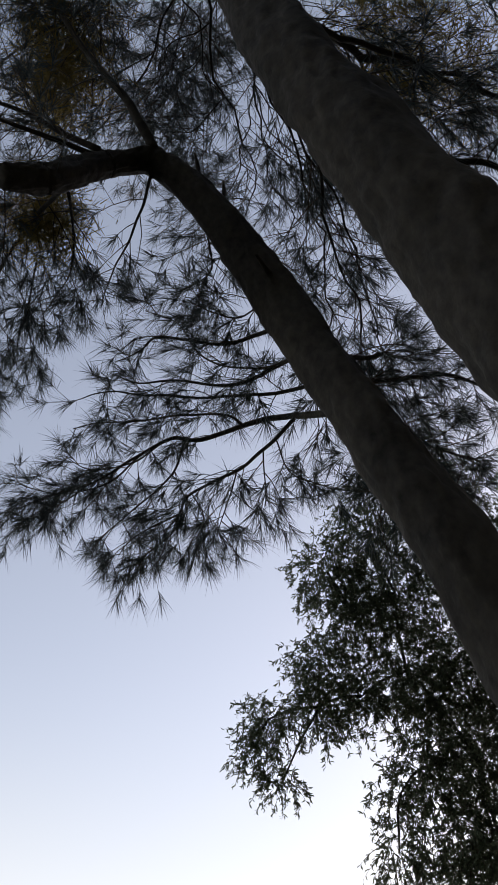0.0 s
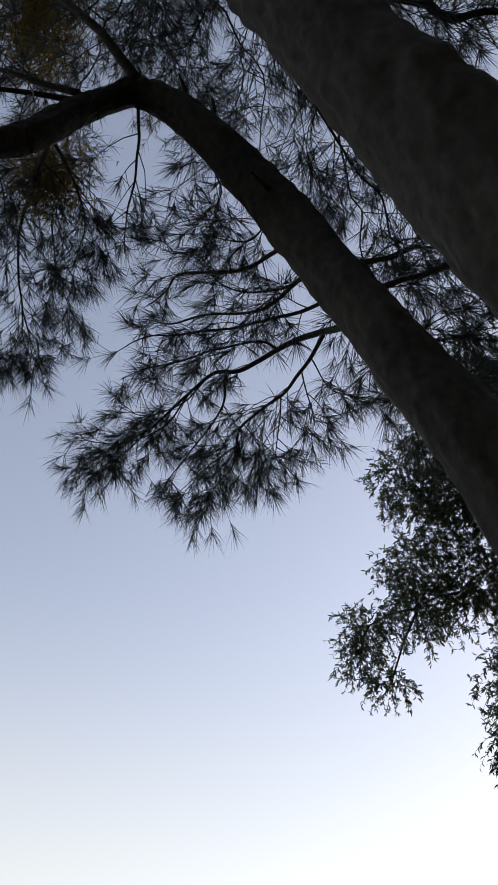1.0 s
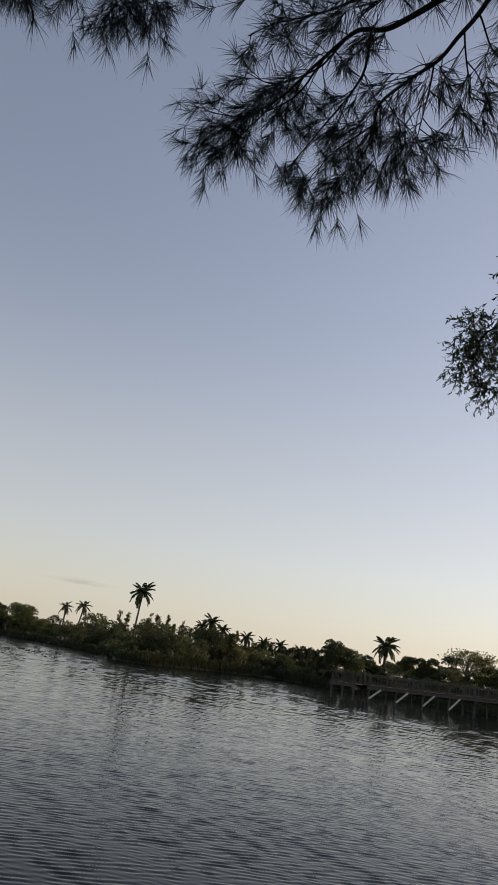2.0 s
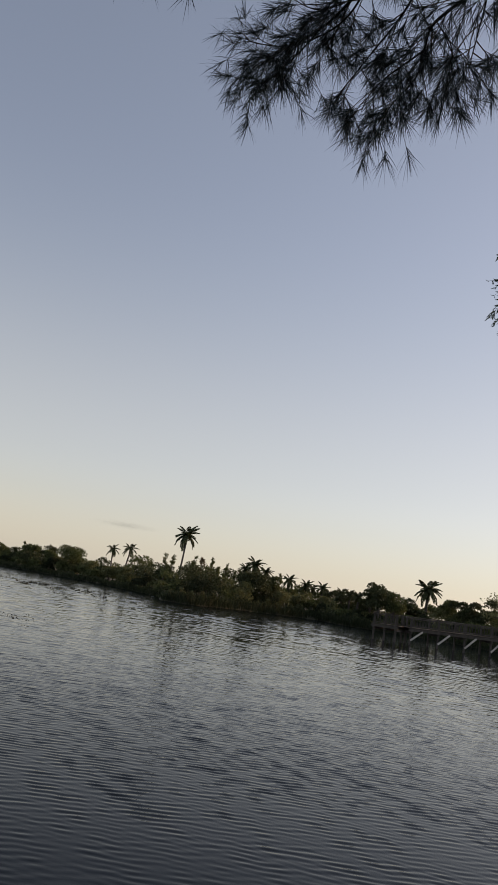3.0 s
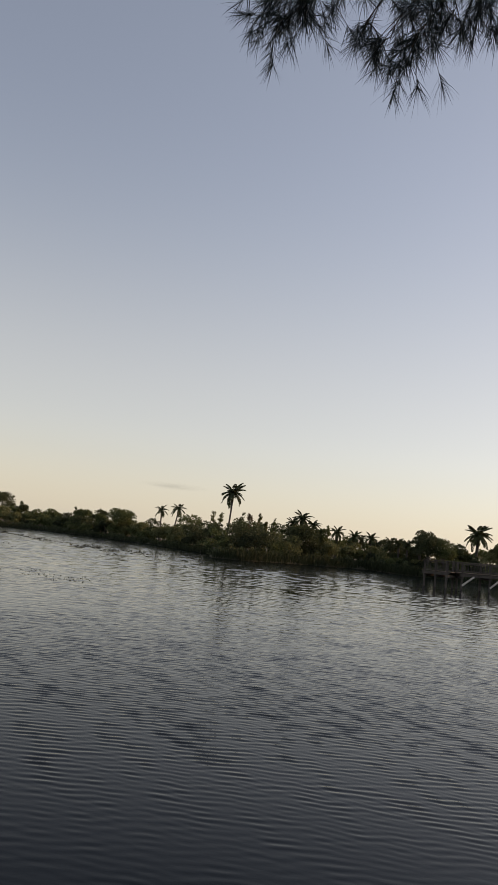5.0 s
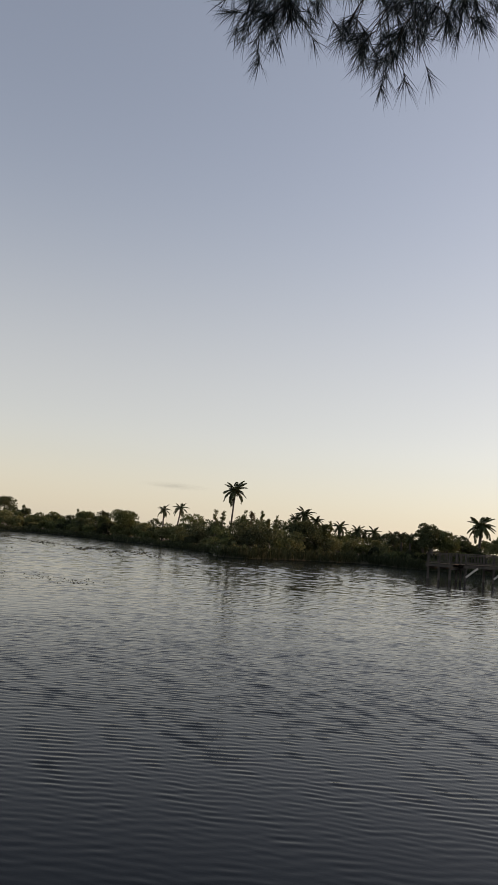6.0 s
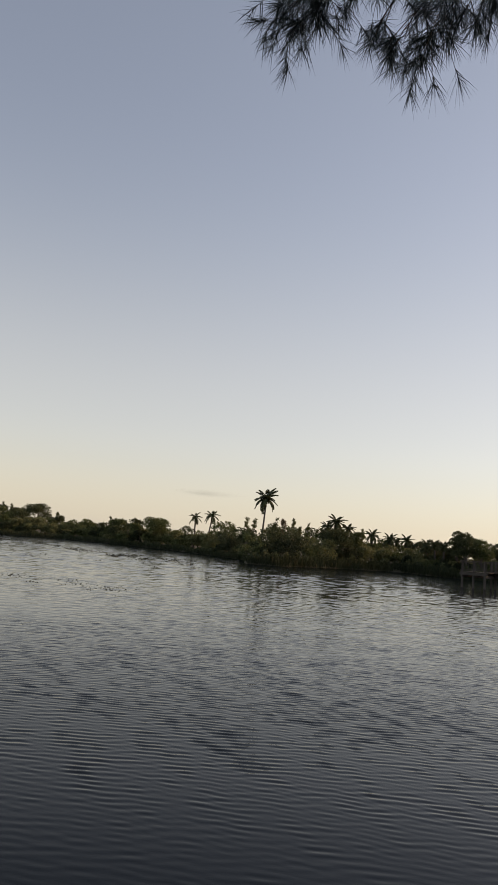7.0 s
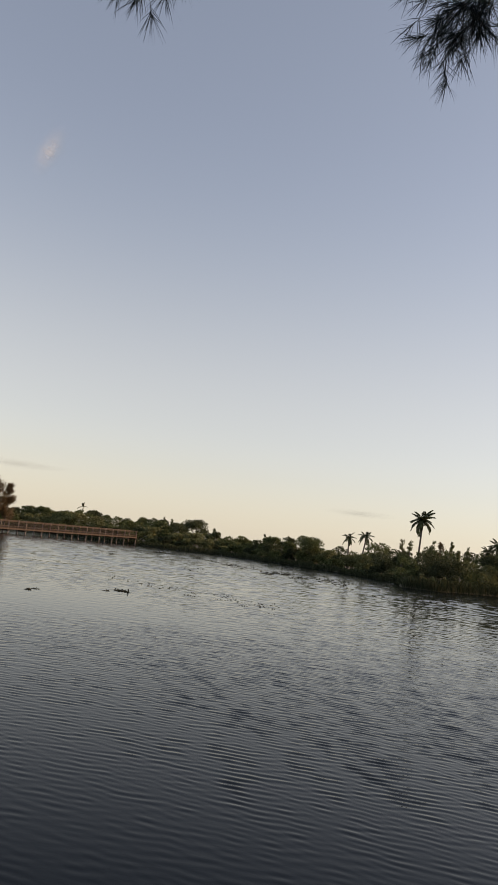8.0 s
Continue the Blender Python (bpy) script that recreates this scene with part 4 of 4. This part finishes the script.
# shrub belt along the shore, two staggered rows
rng = np.random.default_rng(8)
TOPLINE = [(-40, 0.9), (-31, 0.66), (-24, 0.68), (-20, 0.6), (-16, 0.42), (-12, 0.35), (-8, 0.55), (-4, 0.55), (-1.5, 1.15), (1, 1.3), (4, 1.25), (8, 1.1), (11, 0.85), (14, 0.9), (18, 0.9), (24, 1.2), (34, 1.6)]
i = 0
for row, (back, drop, mats) in enumerate(((2.6, 1.05, (SHRUB_PALE, SHRUB, REED)), (6.0, 0.45, (SHRUB, SHRUB_PALE, SHRUB_DARK)), (12.0, 0.0, (SHRUB_DARK, SHRUB)))):
    az = -37.0
    while az < 34:
        d = float(shore(az)) + back + 1.5 * rng.random()
        el = np.interp(az, [p[0] for p in TOPLINE], [p[1] for p in TOPLINE]) - drop * (1.0 if az > -4 else 0.75) + 0.18 * rng.normal()
        g, h = top_of(az, d, el)
        h = max(1.0, h)
        w = max(2.2, min(5.0, 1.25 * h)) * (0.8 + 0.5 * rng.random())
        shrub(g, h, w, mats[int(rng.random() * len(mats))], ("low pale shrub at the water's edge", "dense green shrub on the far shore", "tall dark shrub behind the shore")[row],
              "shrub belt", 400 + i, count=int(430 * w), size=0.19 + 0.0013 * (d - 90))
        az += math.degrees(w * 0.62 / d)
        i += 1

# reeds and grass along the far waterline
n = 15000
az = -38 + 72 * rng.random(n)
d = shore(az)
d = np.array([q + 1.2 * noise.noise(Vector((q * math.sin(radians(p)) * 0.11, q * math.cos(radians(p)) * 0.11, 0))) for p, q in zip(az, d)]) - 0.3 + 2.4 * rng.random(n) ** 1.3
base = np.stack([d * np.sin(np.radians(az)), d * np.cos(np.radians(az)), np.full(n, -0.05)], -1)
way = unit(np.stack([rng.normal(size=n) * 0.25, rng.normal(size=n) * 0.25, np.ones(n)], -1))
ln = (0.3 + 0.65 * rng.random(n) ** 1.5) * (1 + 0.9 * np.clip((az + 2) / 2, 0, 1) * np.clip((17 - az) / 3, 0, 1))
tagged(new("shore_reeds", mesh_of("shore_reeds", *blades(base, way, ln, 0.06 + 0.05 * rng.random(n), 0.2 * rng.random(n), rng), REED)),
       "olive reeds and grass fringing the far waterline", "reeds", kind="stuff")


# low undergrowth that closes the bank down to the water
n = 46000
az = -38 + 72 * rng.random(n)
d = np.array([q + 1.2 * noise.noise(Vector((q * math.sin(radians(p)) * 0.11, q * math.cos(radians(p)) * 0.11, 0))) for p, q in zip(az, shore(az))]) + 0.2 + 3.4 * rng.random(n)
tall = (0.9 + 0.7 * np.clip((az + 4) / 4, 0, 1)) * (0.8 + 0.35 * np.sin(az * 5.1) * np.sin(az * 2.3 + 1))
base = np.stack([d * np.sin(np.radians(az)), d * np.cos(np.radians(az)), 0.05 + tall * rng.random(n)], -1)
way = unit(rng.normal(size=(n, 3)) + np.array([0, 0, 0.3]))
ln = 0.2 + 0.2 * rng.random(n)
tagged(new("undergrowth", mesh_of("undergrowth", *sprigs(base, way, ln, ln * 0.7, rng), SHRUB_DARK)),
       "dark tangled undergrowth closing the far bank down to the water", "undergrowth", kind="stuff")


# ---------------------------------------------------------------- timber pier and boardwalk
def boardwalk(name, label, a, b, za, zb, width, bents, timber, pale, posts, rail=1.0, brace=True, braces=(0, 1, 2, 3, 5, 6, 8), group="boardwalks"):
    """A decked walkway on braced posts from a to b, with a railing on both sides; its deck rises from za to zb."""
    walk_way = thing(name, (a[0], a[1], 0), label, "boardwalk", group)
    a2, b2 = np.array([0.0, 0.0]), np.array([b[0] - a[0], b[1] - a[1]])
    t = (b2 - a2) / np.linalg.norm(b2 - a2)
    sd = np.array([-t[1], t[0]])
    length = np.linalg.norm(b2)

    def spot(s, off, z):
        q = t * s + sd * off
        return np.array([q[0], q[1], z + za + (zb - za) * s / length])
    hw = width / 2
    planks = int(length / 0.6)
    chunks = [bar(spot((k + 0.5) * length / planks, -hw, -0.02), spot((k + 0.5) * length / planks, hw, -0.02), length / planks - 0.02, 0.04) for k in range(planks)]
    part("deck_planking", mesh_of("deck_planking", *merged(chunks), timber), walk_way, "", "stuff")
    for off in (-hw, hw):
        part("fascia_beam", mesh_of("fascia_beam", *bar(spot(0, off, -0.22), spot(length, off, -0.22), 0.06, 0.24), timber), walk_way)
        for z, h in ((rail, 0.06), (rail * 0.86, 0.06), (0.14, 0.06)):
            part("rail", mesh_of("rail", *bar(spot(0, off, z), spot(length, off, z), 0.12 if z == rail else 0.05, h), timber), walk_way)
        nb = int(length / 0.34)
        if brace:
            stick = mesh_of("baluster", *bar((0, 0, 0.12), (0, 0, rail * 0.88), 0.045, 0.045), timber)
            for k in range(nb):
                part("baluster", stick, walk_way, m=Matrix.Translation(spot((k + 0.5) * length / nb, off, 0)))
        else:
            part("baluster_row", mesh_of("baluster_row", *merged([bar(spot((k + 0.5) * length / nb, off, 0.12), spot((k + 0.5) * length / nb, off, rail * 0.88), 0.045, 0.045) for k in range(nb)]), timber), walk_way, "", "stuff")
    for k in range(bents):
        s = 0.25 + (length - 0.5) * k / (bents - 1)
        for off in (-hw + 0.08, hw - 0.08):
            top = spot(s, off, rail + 0.05)
            foot = np.array([top[0], top[1], -1.3])
            part("post", mesh_of("post", *bar(foot, top, 0.17, 0.17), posts), walk_way)
        part("cap_beam", mesh_of("cap_beam", *bar(spot(s, -hw - 0.15, -0.46), spot(s, hw + 0.15, -0.46), 0.12, 0.24), timber), walk_way)
        if brace and k in braces:
            lo = spot(s, -hw - 0.02, 0)
            up = spot(min(length, s + 1.25), -hw - 0.02, -0.3)
            lo[2] = 0.42
            part("brace", mesh_of("brace", *bar(lo, up, 0.06, 0.17), pale), walk_way, "diagonal white timber brace, paled as if sunlit")
    return walk_way


boardwalk("timber_pier", "weathered grey timber pier with railing on braced posts over the lake", polar(17.6, 75.5), polar(33, 92), 1.62, 2.35, 2.0, 10, TIMBER, TIMBER_WHITE_SUNLIT, TIMBER)
boardwalk("pier_platform", "weathered timber viewing platform at the end of the pier", polar(15.6, 76), polar(17.55, 75), 1.55, 1.6, 3.0, 3, TIMBER, TIMBER_WHITE_SUNLIT, TIMBER, braces=())
boardwalk("far_boardwalk", "timber boardwalk with railing across the far water, coloured reddish as if in low sun", polar(-36, 108), polar(-22.2, 140), 0.72, 1.55, 1.8, 13, TIMBER_SUN_RED, TIMBER_SUN_RED, TIMBER_BUFF, brace=False)


# ---------------------------------------------------------------- dark specks and weed on the water
def tuft_clump(seed, r=0.5, n=60):
    """A low floating tuft of leaves."""
    rng = np.random.default_rng(seed)
    base = np.stack([rng.normal(size=n) * r * 0.5, rng.normal(size=n) * r * 0.3, np.full(n, 0.0)], -1)
    way = unit(np.stack([rng.normal(size=n), rng.normal(size=n), 0.05 + 0.5 * rng.random(n)], -1))
    ln = r * (0.25 + 0.35 * rng.random(n))
    return mesh_of("floating_tuft", *blades(base, way, ln, ln * 0.4, 0.3 * rng.random(n), rng), DARK_TUFT)


TUFTS = [tuft_clump(60 + k, 0.45 + 0.1 * k) for k in range(4)]
rng = np.random.default_rng(31)
# leafy tufts in place of dark specks, the left ones likely waterbirds
spots = [(-29.4, 30, 1.2), (-28.9, 30.5, 0.8), (-23.6, 33, 0.8), (-22.5, 33.6, 1.1), (-22.1, 33.3, 0.9), (-22.25, 34, 0.7), (-2.7, 70, 1), (-2.2, 70, .8), (-3.1, 57, 1), (-2.4, 57, .9), (-2.9, 66, .8),
         (3.1, 68, 1.2), (3.6, 67, .9), (5.0, 62, .7), (9.7, 54, .8), (10.1, 54, .7), (9.9, 57, .6), (13.0, 55, 1), (13.2, 55, .8), (-10.1, 79, 1), (-10.4, 79, .8), (-9.4, 82, .8)]
for k, (az, d, s) in enumerate(spots):
    ob = new("floating_tuft", TUFTS[k % 4])
    ob.matrix_basis = Matrix.Translation(polar(az, d, -0.02)) @ Matrix.Rotation(rng.random() * 6, 4, "Z") @ Matrix.Scale(s * 0.42, 4)
    tagged(ob, "dark leafy clump in place of a dark speck on the lake surface", "water weed", "floating weeds")

# the many small dark specks and thin drifts of weed that cannot be counted
az = np.concatenate([-20.5 + 15.5 * rng.random(110), -18 + 24 * rng.random(50), -34 + 14 * rng.random(30), -24 + 14 * rng.random(60), 6 + 14 * rng.random(26)])
dd = np.concatenate([np.interp(az[:110], (-20.5, -17, -15, -12, -5), (106, 99, 88, 80, 73)) + 3.5 * rng.normal(size=110), 58 + 30 * rng.random(50), 70 + 30 * rng.random(30), 36.5 - 0.6 * (az[190:250] + 15) + 1.2 * rng.normal(size=60), 52 + 26 * rng.random(26)])
m = 9
c = np.repeat(np.stack([dd * np.sin(np.radians(az)), dd * np.cos(np.radians(az)), np.full(len(az), -0.005)], -1), m, axis=0)
c[:, :2] += rng.normal(size=(len(c), 2)) * np.array([0.27, 0.08])
way = unit(np.stack([rng.normal(size=len(c)) * 1.5, rng.normal(size=len(c)) * 0.6, 0.05 + 0.3 * rng.random(len(c))], -1))
ln = (0.06 + 0.13 * rng.random(len(c))) * np.repeat(np.where(np.arange(len(az)) < 110, 1.3, np.where((np.arange(len(az)) >= 190) & (np.arange(len(az)) < 250), 0.5, 0.9)), m)
tagged(new("speck_drift", mesh_of("speck_drift", *blades(c, way, ln, ln * 0.45, 0.3 * rng.random(len(c)), rng), DARK_TUFT)), "scattered dark specks and thin drifts of floating weed", "water weed", kind="stuff")


# ---------------------------------------------------------------- unseen trees added to shade the near bank
for i, (x, y, h, w) in enumerate([(3, -8.5, 12, 8), (9, -6, 12, 8), (13, -1, 11, 8), (8, -13, 14, 10), (20, 9.5, 14, 10), (13.5, 3.2, 13, 8), (26, 14, 14, 9), (7, -9.5, 12, 8), (-14, -9, 10, 7), (-3.5, -9, 12, 8), (0, -14, 14, 10), (-5, -6.5, 12, 8), (2.6, -6.0, 12, 7)]):
    round_tree("unseen_shade_tree", (x, y, 1.0), h, w, SHRUB_DARK, "tall dense tree added out of view to block sky and sun", "trees on the near bank", 900 + i, count=900, size=1.5, trunk=0.2, puffs=18)

# unseen too: added to keep the right side of the trunks dark
round_tree("unseen_shade_tree", (7.2, 0.3, 1.0), 11, 6.5, SHRUB_DARK, "dense dark tree added out of view to shade the trunks", "trees on the near bank", 950, count=6000, size=0.36, trunk=0.2, puffs=16)


# ---------------------------------------------------------------- thin cloud wisps
def cloud_material(name, tone, alpha):
    """Thin vapour, densest in the middle of its streak."""
    m, n, l, b = material(name)
    b.inputs["Base Color"].default_value = tone
    b.inputs["Roughness"].default_value = 1.0
    co = n.new("ShaderNodeTexCoord")
    mp = n.new("ShaderNodeMapping")
    mp.inputs["Scale"].default_value = (0.012, 0.012, 0.10)
    l.new(co.outputs["Object"], mp.inputs["Vector"])
    t = n.new("ShaderNodeTexNoise")
    t.inputs["Scale"].default_value, t.inputs["Detail"].default_value = 1.0, 4
    l.new(mp.outputs["Vector"], t.inputs["Vector"])
    mid = n.new("ShaderNodeMapping")
    mid.inputs["Location"].default_value = (-1, 0, -1)
    mid.inputs["Scale"].default_value = (2, 0, 2)
    l.new(co.outputs["Generated"], mid.inputs["Vector"])
    g = n.new("ShaderNodeTexGradient")
    g.gradient_type = "QUADRATIC_SPHERE"
    l.new(mid.outputs["Vector"], g.inputs["Vector"])
    mul = n.new("ShaderNodeMath")
    mul.operation = "MULTIPLY"
    l.new(g.outputs["Fac"], mul.inputs[0])
    l.new(t.outputs["Fac"], mul.inputs[1])
    r = n.new("ShaderNodeMath")
    r.operation = "MULTIPLY"
    r.use_clamp = True
    r.inputs[1].default_value = alpha
    l.new(mul.outputs[0], r.inputs[0])
    l.new(r.outputs[0], b.inputs["Alpha"])
    return m


CLOUD = cloud_material("thin_grey_cloud", (0.42, 0.41, 0.41, 1), 0.5)
PUFF = cloud_material("thin_white_cloud", (0.92, 0.92, 0.92, 1), 1.0)
for az, el, w, h, tilt in ((-4.7, 3.42, 300, 34, 0), (-31.5, 3.95, 420, 40, 0), (-33.0, 27.0, 110, 260, 18)):
    # a thin sheet of vapour, slightly bowed
    xs, zs = np.linspace(-w / 2, w / 2, 13), np.linspace(-h / 2, h / 2, 5)
    v = [(x, 12 * math.cos(x / w * 3) + 2 * math.sin(z), z) for z in zs for x in xs]
    f = [(j * 13 + i, j * 13 + i + 1, j * 13 + i + 14, j * 13 + i + 13) for j in range(4) for i in range(12)]
    ob = new("cloud_wisp", mesh_of("cloud_wisp", v, f, PUFF if tilt else CLOUD, True))
    ob.matrix_basis = Matrix.Translation(polar(az, 2600, 2600 * math.tan(radians(el)))) @ Matrix.Rotation(radians(-az), 4, "Z") @ Matrix.Rotation(radians(tilt), 4, "Y")
    tagged(ob, "faint white puff of thin cloud high in the sky" if tilt else "faint grey streak of cloud low in the sky", "cloud", "clouds", "stuff")
